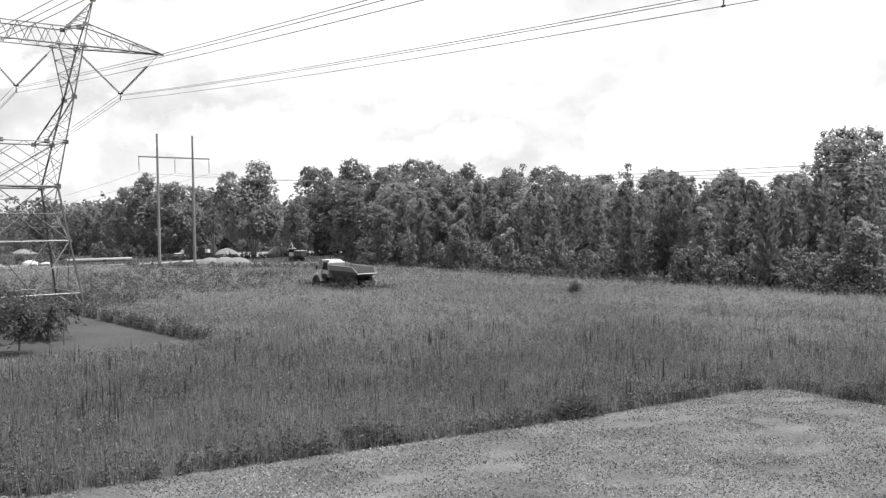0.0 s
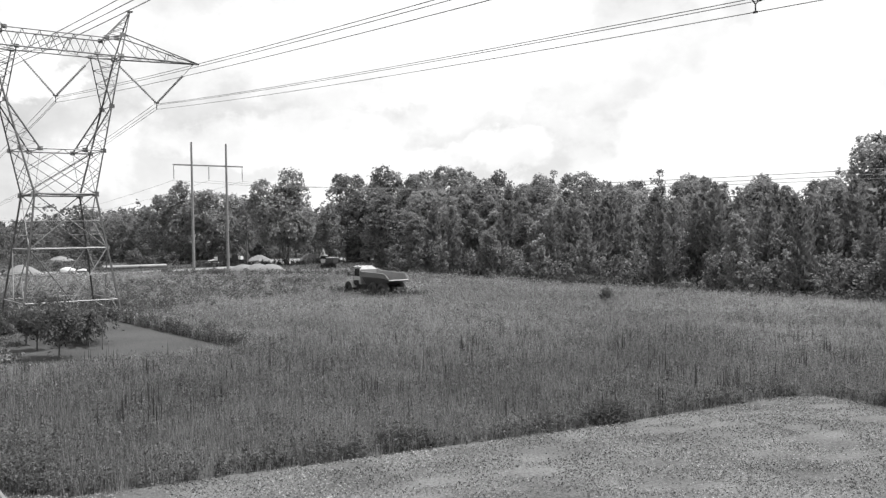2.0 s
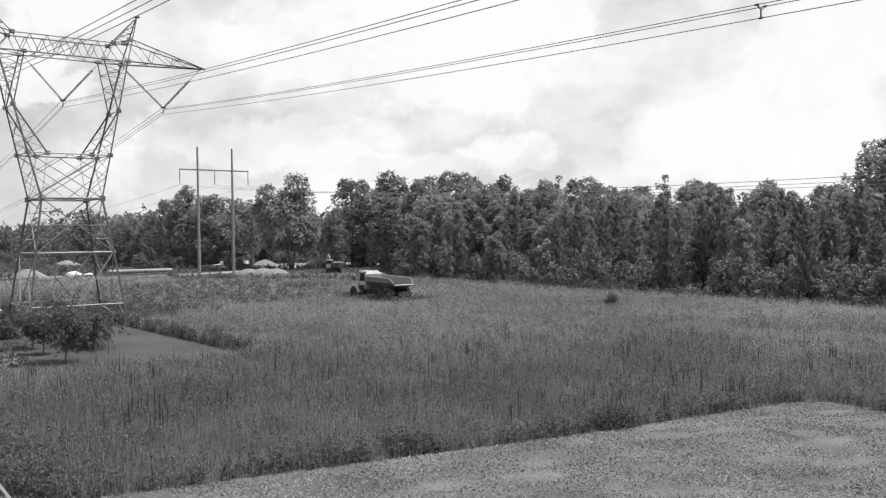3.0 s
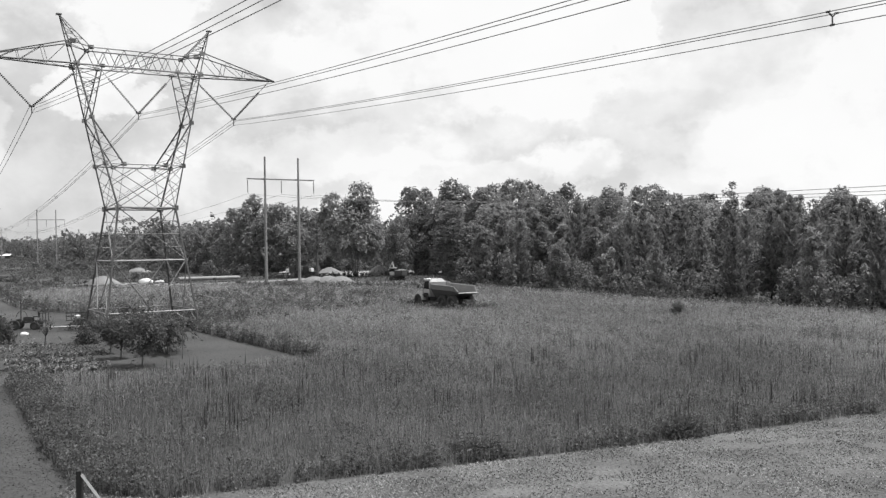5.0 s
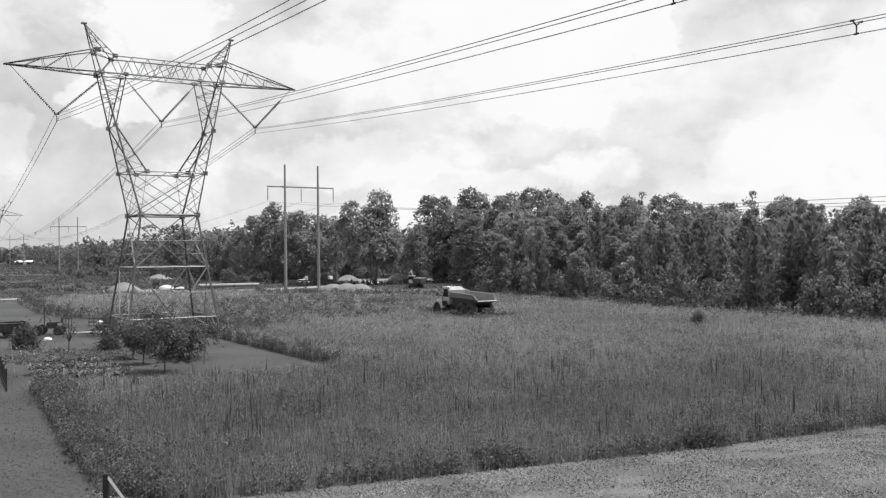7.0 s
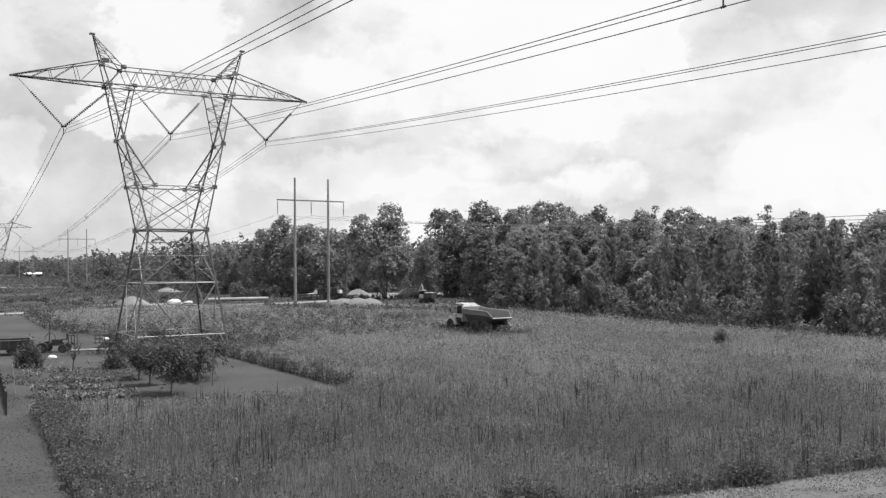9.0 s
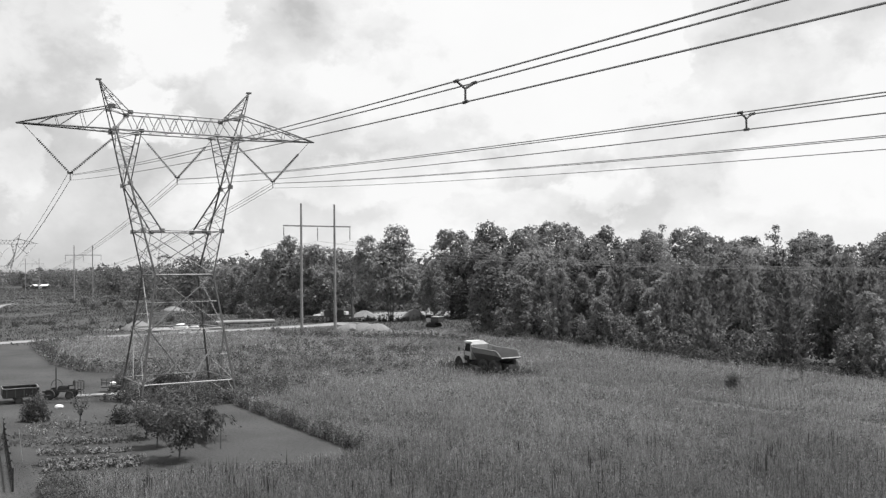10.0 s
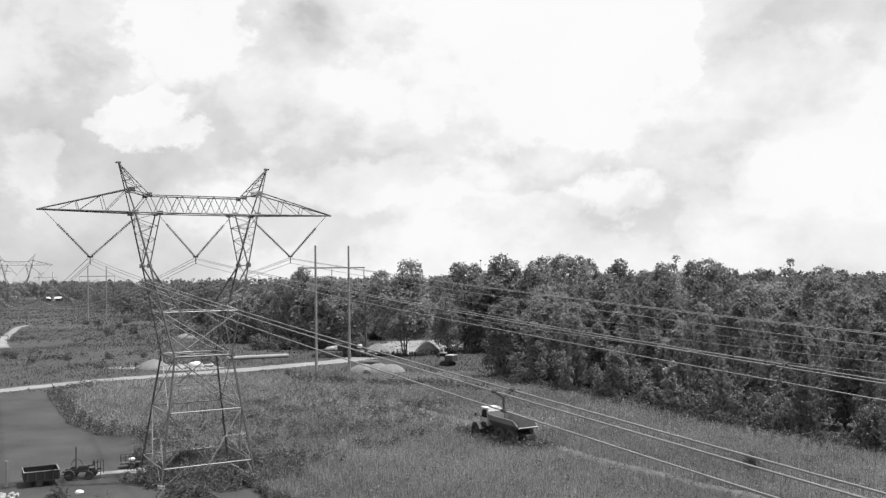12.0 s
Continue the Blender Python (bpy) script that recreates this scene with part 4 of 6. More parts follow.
def meadow(name, d0, d1, per_m2, width, tall, label, material, heads=0.6):
    """Blades, and on a share of them a small bent-over leaf or seed head near the tip."""
    x, y = scatter(-80, 62, 25, 182, per_m2, FIELD)
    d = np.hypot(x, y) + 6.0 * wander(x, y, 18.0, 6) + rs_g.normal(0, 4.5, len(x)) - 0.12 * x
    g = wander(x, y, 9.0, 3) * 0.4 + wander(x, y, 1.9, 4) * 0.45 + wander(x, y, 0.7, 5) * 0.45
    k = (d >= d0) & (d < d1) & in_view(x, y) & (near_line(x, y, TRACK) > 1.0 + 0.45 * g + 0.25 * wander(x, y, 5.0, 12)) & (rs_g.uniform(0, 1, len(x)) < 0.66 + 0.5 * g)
    x, y, g = x[k], y[k], g[k]
    h = tall * (0.72 + 0.30 * g) * rs_g.uniform(0.55, 1.15, len(x))
    blades(name, x, y, h, width, material, rs_g, 0.35, label=label, category="grass")
    k = rs_g.uniform(0, 1, len(x)) < heads
    c = np.stack([x[k], y[k], h[k] * rs_g.uniform(0.72, 1.05, k.sum())], 1)
    c[:, :2] += rs_g.normal(size=(len(c), 2)) * width * 2
    v, f = leaf_tris(c, width * 1.4, rs_g, 0.12)
    tagged(link_mesh("grass_heads", np_mesh("grass_heads", v, f), material), "leafy tips and seed heads of the tall grass", "grass", kind="stuff")


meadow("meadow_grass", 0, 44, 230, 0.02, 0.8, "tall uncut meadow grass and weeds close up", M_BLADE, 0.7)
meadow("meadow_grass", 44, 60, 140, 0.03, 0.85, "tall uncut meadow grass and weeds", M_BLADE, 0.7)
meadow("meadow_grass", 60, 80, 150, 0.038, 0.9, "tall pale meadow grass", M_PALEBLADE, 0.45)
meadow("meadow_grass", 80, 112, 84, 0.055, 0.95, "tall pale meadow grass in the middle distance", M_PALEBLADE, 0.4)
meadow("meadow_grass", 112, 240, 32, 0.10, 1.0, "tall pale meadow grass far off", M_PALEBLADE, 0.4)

# dark seed stalks standing in tight groups
x, y = scatter(-25, 34, 36, 64, 0.42, FIELD)
k = (wander(x, y, 7.0, 8) > 0.05) & in_view(x, y)
x, y = x[k], y[k]
n = rs_g.randint(1, 7, len(x))
x, y, tall = np.repeat(x, n), np.repeat(y, n), np.repeat(rs_g.uniform(0.8, 1.5, len(x)), n)
blades("seed_stalks", x + rs_g.normal(0, 0.16, len(x)), y + rs_g.normal(0, 0.16, len(x)), tall * rs_g.uniform(0.8, 1.1, len(x)), 0.07, M_SPIKE, rs_g, 0.06, label="dark dry seed stalks standing in the meadow", category="weeds")

# leafy weeds: small leaves round a stem, along the lawn edge and in drifts
def weeds(name, x, y, tall, spread, per, leaf, material, label):
    n = len(x)
    c = np.repeat(np.stack([x, y, np.zeros(n)], 1), per, 0)
    t = np.repeat(tall, per)
    c[:, 2] = t * rs_g.uniform(0.08, 1, n * per)
    s = spread * (1 - 0.6 * c[:, 2] / t)
    c[:, :2] += rs_g.normal(size=(n * per, 2)) * s[:, None]
    v, f = leaf_tris(c, leaf * 1.15, rs_g, 0.5)
    tagged(link_mesh(name, np_mesh(name, v, f), material), label, "weeds", kind="stuff")


x, y = scatter(-14, 34, 14, 44, 26.0, FIELD)
k = (near_line(x, y, LAWN_EDGE) < 0.55 + 0.7 * wander(x, y, 2.2, 15)) & in_view(x, y)
weeds("edge_weeds", x[k], y[k], rs_g.uniform(0.3, 0.85, k.sum()), 0.14, 16, 0.07, M_WEED, "low leafy weeds along the lawn edge")
x, y = scatter(-30, 45, 26, 75, 6.0, FIELD)
k = (wander(x, y, 6.0, 17) + 0.8 * wander(x, y, 1.2, 18) > -0.1) & in_view(x, y)
weeds("meadow_weeds", x[k], y[k], rs_g.uniform(0.5, 1.0, k.sum()), 0.13, 14, 0.06, M_WEED, "leafy weeds mixed into the meadow")
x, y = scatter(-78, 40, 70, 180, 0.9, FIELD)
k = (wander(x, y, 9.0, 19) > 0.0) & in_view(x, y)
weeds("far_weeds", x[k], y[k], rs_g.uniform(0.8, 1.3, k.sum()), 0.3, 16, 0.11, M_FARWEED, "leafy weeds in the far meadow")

# rank weeds on the banks of the mown lane, and a dark drift past the tower
def bank(name, line, reach, per_m2, tall, label, leaf=0.13, poly=FIELD, per=20):
    xs, ys = [p[0] for p in line], [p[1] for p in line]
    x, y = scatter(min(xs) - 3, max(xs) + 3, min(ys) - 3, max(ys) + 3, per_m2, poly)
    k = near_line(x, y, line) < reach * (0.7 + 0.5 * wander(x, y, 3.5, 41))
    weeds(name, x[k], y[k], rs_g.uniform(0.5, 1.0, k.sum()) * tall * (0.85 + 0.35 * wander(x[k], y[k], 1.6, 43)), 0.2, per, leaf, M_WEED, label)


bank("bank_weeds", [(-7.0, 111.0), (-5.6, 109.6), (-0.4, 102.2), (2.4, 100.4)], 1.5, 9.0, 1.35, "tall weeds round the wheels of the truck", 0.13)
bank("bank_weeds", EDGE, 3.2, 3.0, 1.7, "rank weeds and grass at the foot of the wood", 0.17, None)
bank("bank_weeds", [(-46, 213), (-34, 214), (-22, 216), (-8, 224)], 1.6, 4.0, 1.6, "rank weeds along the edge of the yard", 0.2, None)
bank("bank_weeds", [(-10.2, 62), (-25, 84), (-31, 87.5)], 1.0, 44.0, 1.25, "rank leafy weeds on the bank of the mown lane", 0.075)
bank("bank_weeds", [(-38, 166), (-27, 160), (-16, 158), (-5, 152)], 3.4, 3.0, 1.5, "rank dark weeds before the work yard", 0.16)
bank("bank_weeds", [(-40, 101), (-45, 108.6), (-51, 110), (-59, 119), (-77, 148), (-76, 161)], 3.0, 4.0, 1.7, "rank leafy weeds on the edge of the mown grass")
bank("bank_weeds", [(-26.2, 51.6), (-24.5, 49), (-21.7, 44.3), (-15.8, 34.1), (-11.9, 28.2)], 2.0, 26.0, 1.25, "rank leafy weeds beside the mown grass", 0.065)
x, y = scatter(-48, -8, 92, 150, 4.5, [(-40, 95), (-18, 93), (-8, 112), (-10, 140), (-34, 150), (-48, 114)])
k = wander(x, y, 9.0, 44) + 0.9 * wander(x, y, 2.5, 45) + rs_g.normal(0, 0.25, len(x)) > 0.65
weeds("weed_drift", x[k], y[k], rs_g.uniform(0.8, 1.5, k.sum()), 0.28, 16, 0.14, M_WEED, "dark drift of leafy weeds past the tower")

x, y = scatter(-37, -23, 60, 74, 5.0, [(-36.5, 61), (-25, 64.5), (-27, 71), (-36, 74)])
weeds("garden_weeds", x, y, rs_g.uniform(0.08, 0.3, len(x)), 0.15, 10, 0.08, M_WEED, "low weeds between the garden beds")

x, y = scatter(-38, -19, 81, 98, 6.5, [(-37.5, 86), (-34, 82.5), (-26, 81.5), (-20, 88), (-23, 98), (-35, 98)])
weeds("tower_weeds", x, y, rs_g.uniform(0.3, 1.2, len(x)) * (1 + 0.4 * wander(x, y, 3.0, 46)), 0.22, 18, 0.12, M_WEED, "leafy weeds covering the ground under the tower")

# mown grass
x, y = scatter(-12.5, 34, 12, 42, 350, None, (FIELD,))
k = in_view(x, y) & (wander(x, y, 2.5, 31) + 0.9 * wander(x, y, 6.0, 32) + 0.5 * wander(x, y, 0.35, 33) < 0.5 + rs_g.normal(0, 0.3, len(x)))
c = np.stack([x[k], y[k], rs_g.uniform(0.0, 0.05, k.sum())], 1)
v, f = leaf_tris(c, 0.045, rs_g, 0.6)
tagged(link_mesh("lawn_grass", np_mesh("lawn_grass", v, f), M_SHORT), "short mown lawn grass and clover", "grass", kind="stuff")
x, y = scatter(-55, -6, 26, 112, 30, None, (FIELD,))
k = in_view(x, y) & ((x < -12.5) | (y > 42))
c = np.stack([x[k], y[k], rs_g.uniform(0.0, 0.025, k.sum())], 1)
v, f = leaf_tris(c, 0.05, rs_g, 3.0)
tagged(link_mesh("lane_grass", np_mesh("lane_grass", v, f), M_LANEBLADE), "short mown grass of the garden lane", "grass", kind="stuff")

x, y = scatter(-32, -12, 25, 58, 90, None, (FIELD,))
k = in_view(x, y)
c = np.stack([x[k], y[k], rs_g.uniform(0.0, 0.05, k.sum())], 1)
v, f = leaf_tris(c, 0.045, rs_g, 1.2)
tagged(link_mesh("lane_grass", np_mesh("lane_grass", v, f), M_LANEBLADE), "short mown grass beside the meadow", "grass", kind="stuff")

# rough pasture beyond the road
for x0, y0, y1, per_m2, wide, tall, text in ((-330, 150, 340, 3.0, 0.15, 0.6, "rough pasture grass beyond the dirt road"), (-470, 340, 830, 0.45, 0.6, 0.8, "rough pasture grass far off")):
    x, y = scatter(x0, 0, y0, y1, per_m2, None, (FIELD,))
    g = wander(x, y * 0.55, 26.0, 23) + 0.7 * wander(x, y * 0.5, 8.0, 24)
    k = in_view(x, y) & (near_line(x, y, ROAD) > 3.4) & (near_line(x, y, FAR_PATH) > 1.8) & (rs_g.uniform(-1.6, 1, len(x)) < g + 0.5)
    blades("pasture_grass", x[k], y[k], tall * (0.6 + 0.35 * np.clip(g[k], -1, 1)) * rs_g.uniform(0.5, 1.2, k.sum()), wide, M_PASTURE, rs_g, 0.6, label=text)
x, y = scatter(-240, -45, 190, 330, 0.35, None, (FIELD,))
g = wander(x, y * 0.6, 22.0, 26) + 0.6 * wander(x, y, 6.0, 27)
k = in_view(x, y) & (near_line(x, y, ROAD) > 4.0) & (g > 0.75)
weeds("pasture_weeds", x[k], y[k], rs_g.uniform(0.5, 1.4, k.sum()), 0.5, 16, 0.28, M_WEED, "dark patches of weeds in the rough pasture")


# ---- dump truck ----
def dump_truck(x, y, heading):
    """An articulated dump truck that faces local +x."""
    t = empty("dump_truck", x, y, 0, heading)
    tagged(t, "dusty articulated dump truck with an empty tub in tall grass", "dump truck")
    bm = bmesh.new()
    # sloped bonnet: profile pulled across
    prof = [(5.3, 1.15), (5.45, 1.7), (5.2, 2.05), (3.9, 2.45), (3.4, 2.45), (3.4, 1.1), (5.0, 0.95)]
    def extrude(bm, prof, half, taper=1.0):
        a = [bm.verts.new((px, -half * (taper if px > 4.8 else 1), pz)) for px, pz in prof]
        b = [bm.verts.new((px, half * (taper if px > 4.8 else 1), pz)) for px, pz in prof]
        bm.faces.new(a); bm.faces.new(b[::-1])
        for i in range(len(prof)):
            j = (i + 1) % len(prof)
            bm.faces.new((a[i], b[i], b[j], a[j]))
        bmesh.ops.recalc_face_normals(bm, faces=bm.faces)
    extrude(bm, prof, 0.95, 0.8)
    bmesh.ops.bevel(bm, geom=list(bm.edges), offset=0.06, segments=2, affect='EDGES')
    part("bonnet", bm, M_YELLOW, t)
    bm = bmesh.new()
    for k in range(6):
        box(bm, 5.44 - 0.0 * k, 0, 1.15 + k * 0.11, 0.08, 1.2, 0.05)
    part("grille", bm, M_BLACK, t)
    # cab
    bm = bmesh.new()
    extrude(bm, [(3.5, 1.5), (3.45, 2.5), (3.05, 3.55), (1.95, 3.6), (1.85, 1.5)], 0.85)
    bmesh.ops.bevel(bm, geom=list(bm.edges), offset=0.07, segments=2, affect='EDGES')
    cab = part("cab", bm, M_YELLOW, t)
    bm = bmesh.new(); box(bm, 2.5, 0, 3.66, 1.5, 1.9, 0.12, 0.04)
    part("cab_roof", bm, M_WHITE, cab, "pale cab roof")
    for s in (-1, 1):
        bm = bmesh.new()
        a = [bm.verts.new(p) for p in ((3.3, s * 0.87, 2.5), (2.98, s * 0.87, 3.42), (2.1, s * 0.87, 3.45), (2.05, s * 0.87, 2.45))]
        b = [bm.verts.new((v.co.x, s * 0.83, v.co.z)) for v in a]
        bm.faces.new(a); bm.faces.new(b)
        for i in range(4):
            bm.faces.new((a[i], a[(i + 1) % 4], b[(i + 1) % 4], b[i]))
        bmesh.ops.recalc_face_normals(bm, faces=bm.faces)
        part("side_window", bm, M_GLASS, cab)
        bm = bmesh.new()
        bar(bm, (3.3, s * 0.9, 2.6), (3.7, s * 1.35, 2.75), 0.05, sides=6)
        box(bm, 3.72, s * 1.42, 2.75, 0.08, 0.24, 0.45, 0.02)
        part("mirror", bm, M_BLACK, cab)
        # front mudguard: an arched strip
        bm = bmesh.new()
        n = 9
        rows = []
        for i in range(n):
            a = math.radians(10 + 160 * i / (n - 1))
            rows.append([bm.verts.new((3.6 + r * math.cos(a), s * yy, 0.95 + r * math.sin(a))) for r, yy in ((1.16, 0.9), (1.16, 1.52), (0.94, 1.56), (1.06, 0.9))])
        for i in range(n - 1):
            for j in range(4):
                bm.faces.new((rows[i][j], rows[i][(j + 1) % 4], rows[i + 1][(j + 1) % 4], rows[i + 1][j]))
        bm.faces.new(rows[0]); bm.faces.new(rows[-1])
        bmesh.ops.recalc_face_normals(bm, faces=bm.faces)
        part("mudguard", bm, M_YELLOW, t)
    bm = bmesh.new()
    a = [bm.verts.new(p) for p in ((3.49, -0.7, 2.55), (3.49, 0.7, 2.55), (3.13, 0.68, 3.45), (3.13, -0.68, 3.45))]
    b = [bm.verts.new(v.co - Vector((0.06, 0, 0))) for v in a]
    bm.faces.new(a); bm.faces.new(b)
    for i in range(4):
        bm.faces.new((a[i], a[(i + 1) % 4], b[(i + 1) % 4], b[i]))
    bmesh.ops.recalc_face_normals(bm, faces=bm.faces)
    part("windscreen", bm, M_GLASS, cab)
    bm = bmesh.new(); box(bm, 1.87, 0, 2.95, 0.06, 1.3, 0.8, 0.02)
    part("rear_window", bm, M_GLASS, cab)
    bm = bmesh.new(); bar(bm, (1.75, -0.8, 1.6), (1.75, -0.8, 3.5), 0.16, sides=10)
    part("exhaust", bm, M_DARKSTEEL, t)
    # chassis, hitch, ladder
    bm = bmesh.new()
    box(bm, 3.3, 0, 1.15, 3.4, 0.9, 0.6, 0.05)
    box(bm, 1.2, 0, 1.1, 1.0, 0.5, 0.5, 0.05)
    box(bm, -2.2, 0, 1.15, 6.2, 0.9, 0.5, 0.05)
    for wx in (3.6, -1.6, -3.55):
        bar(bm, (wx, -1.1, 0.95), (wx, 1.1, 0.95), 0.32, sides=10)
    part("chassis", bm, M_DARKSTEEL, t)
    for s in (-1, 1):
        bm = bmesh.new()
        for k in range(4):
            box(bm, 2.35, s * 1.15, 0.8 + 0.32 * k, 0.5, 0.3, 0.05)
        box(bm, 2.1, s * 1.15, 1.35, 0.06, 0.3, 1.3); box(bm, 2.6, s * 1.15, 1.35, 0.06, 0.3, 1.3)
        part("step_ladder", bm, M_DARKSTEEL, t)
    # tub: outer hull with a knuckle below the rim, and a lining; open and raked at the tail
    rim = [(1.35, 1.25, 3.35), (0.6, 1.5, 3.12), (-4.25, 1.52, 2.96), (-5.0, 1.42, 2.36)]
    knuckle = [(1.2, 1.3, 2.75), (0.55, 1.62, 2.55), (-4.1, 1.64, 2.45), (-5.02, 1.44, 2.27)]
    low = [(0.95, 0.85, 1.75), (0.35, 0.9, 1.45), (-3.1, 0.95, 1.5), (-5.05, 1.3, 2.16)]
    outer, inner = bmesh.new(), bmesh.new()
    for bm, rows, off in ((outer, (rim, knuckle, low), 0.0), (inner, (rim, low), 0.09)):
        ring = [[[bm.verts.new((px - (off if i == 0 else 0), s * (py - off), pz + (off if row is low else 0))) for s in (-1, 1)] for i, (px, py, pz) in enumerate(row)] for row in rows]
        for R, L in zip(ring[:-1], ring[1:]):
            for i in range(3):
                for s in (0, 1):
                    bm.faces.new((R[i][s], R[i + 1][s], L[i + 1][s], L[i][s]))
            bm.faces.new((R[0][0], R[0][1], L[0][1], L[0][0]))
        L = ring[-1]
        for i in range(3):
            bm.faces.new((L[i][0], L[i][1], L[i + 1][1], L[i + 1][0]))
        bmesh.ops.recalc_face_normals(bm, faces=bm.faces)
    tub = part("tub", outer, M_TUB, t, "scuffed dump tub, its shaded side put into the grey")
    part("tub_lining", inner, M_TUBIN, tub, "scraped steel lining, darkened in colour for its shade")
    bm = bmesh.new()
    for s in (-1, 1):
        for i in range(3):
            p, q = Vector(rim[i]), Vector(rim[i + 1])
            p.y *= s; q.y *= s
            bar(bm, p, q, 0.15)
    p, q = Vector(rim[0]), Vector(rim[0]); q.y *= -1
    bar(bm, p, q, 0.15)
    part("tub_rim", bm, M_BRIGHT, tub, "worn rim, its sunlit edge put into the grey")
    bm = bmesh.new()
    bar(bm, (-5.06, -1.4, 2.2), (-5.06, 1.4, 2.2), 0.18)
    part("tail_lip", bm, M_BRIGHT, tub, "worn tail lip, its sunlit edge put into the grey")
    for s in (-1, 1):
        bm = bmesh.new()
        bar(bm, (0.9, s * 0.75, 1.3), (0.2, s * 0.8, 1.9), 0.2, sides=8)
        part("tipping_ram", bm, M_DARKSTEEL, t)
        bm = bmesh.new()
        box(bm, 3.05, s * 1.2, 1.72, 0.9, 0.35, 0.08, 0.02)
        bar(bm, (3.45, s * 1.33, 1.75), (3.45, s * 1.33, 2.6), 0.05, sides=6)
        bar(bm, (2.65, s * 1.33, 1.75), (2.65, s * 1.33, 2.6), 0.05, sides=6)
        bar(bm, (2.65, s * 1.33, 2.6), (3.45, s * 1.33, 2.6), 0.05, sides=6)
        part("hand_rail", bm, M_BLACK, t)
    # headboard guard over the cab
    bm = bmesh.new()
    a = [bm.verts.new(p) for p in ((1.35, -1.25, 3.35), (1.35, 1.25, 3.35), (1.75, 0.75, 3.78), (1.75, -0.75, 3.78))]
    b = [bm.verts.new(v.co + Vector((-0.08, 0, -0.03))) for v in a]
    bm.faces.new(a); bm.faces.new(b)
    for i in range(4):
        bm.faces.new((a[i], a[(i + 1) % 4], b[(i + 1) % 4], b[i]))
    bmesh.ops.recalc_face_normals(bm, faces=bm.faces)
    part("spill_guard", bm, M_BRIGHT, tub, "bright spill guard above the cab")
    # wheels
    tyre = rim_me = None
    for wx in (3.6, -1.6, -3.55):
        for s in (-1, 1):
            if tyre is None:
                tb = part("tyre", wheel_bm(0.95, 0.72, False), M_RUBBER)
                rb = part("rim", wheel_bm(0.95, 0.72, True), M_TUB)
                tyre, rim_me = tb.data, rb.data
            else:
                tb, rb = new("tyre", tyre), new("rim", rim_me)
            w = empty("wheel")
            w.parent = t
            w.location = (wx, s * 1.2, 0.95)
            w.rotation_euler = (0, 0, 0 if s > 0 else math.pi)
            tb.parent = w; rb.parent = w
    return t


truck = dump_truck(-1.6, 106.8, 125.0)
truck.scale = (0.97, 0.97, 0.97)


# ---- heaps ----
def heap(name, x, y, rx, ry, h, material, label, category, seed, turn=0.0, rounded=0.0):
    rs = np.random.RandomState(seed)
    bm = bmesh.new()
    nr, na = 9, 36
    ph = rs.uniform(0, 6.28, 6)
    top = bm.verts.new((0, 0, h * 0.97))
    rings = []
    for i in range(1, nr + 1):
        r = i / nr
        ring = []
        for j in range(na):
            a = 2 * math.pi * j / na
            k = 1 + 0.10 * math.sin(2 * a + ph[0]) + 0.07 * math.sin(3 * a + ph[1]) + 0.04 * math.sin(7 * a + ph[2])
            z = h * ((1 - rounded) * min(1.0, 1.12 * (1 - r)) ** 0.85 + rounded * (1 - r * r) ** 0.8) * (1 + 0.12 * math.sin(3 * a + ph[3]) * r) + rs.uniform(-0.03, 0.03) * h * (r < 1)
            ring.append(bm.verts.new((rx * r * k * math.cos(a), ry * r * k * math.sin(a), z if i < nr else -0.05)))
        rings.append(ring)
    for j in range(na):
        bm.faces.new((top, rings[0][j], rings[0][(j + 1) % na]))
        for i in range(nr - 1):
            bm.faces.new((rings[i][j], rings[i + 1][j], rings[i + 1][(j + 1) % na], rings[i][(j + 1) % na]))
    ob = part(name, bm, material, None, "", True)
    ob.matrix_world = pose(x, y, 0, 0, 0, turn)
    return tagged(ob, label, category, "heaps")


for dx, dy, rx, h, sd in ((-2.6, 0.6, 3.0, 1.5, 1), (0.4, 0.9, 2.8, 1.6, 11), (3.0, -0.2, 2.9, 1.5, 12)):
    heap("gravel_mound", -26.8 + dx, 181.5 + dy, rx, 2.4, h, M_STONE, "pale rounded heap of gravel beside the dirt road", "gravel pile", sd, 20, 0.85)
heap("gravel_mound", -75.5, 190.0, 3.9, 2.8, 1.9, M_STONE, "pale heap of gravel in the meadow", "gravel pile", 2, 0, 0.5)
heap("earth_mound", -20.5, 229, 3.2, 2.6, 2.4, M_EARTH, "steep heap of grey earth under the trees", "earth mound", 3, 0, 0.4)
heap("earth_mound", -32.5, 226, 4.0, 3.0, 2.2, M_EARTH, "steep heap of grey earth under the trees", "earth mound", 4, 0, 0.4)
heap("gravel_mound", -102.4, 286, 4.0, 3.0, 1.4, M_STONE, "low pale gravel heap far in the meadow", "gravel pile", 5)


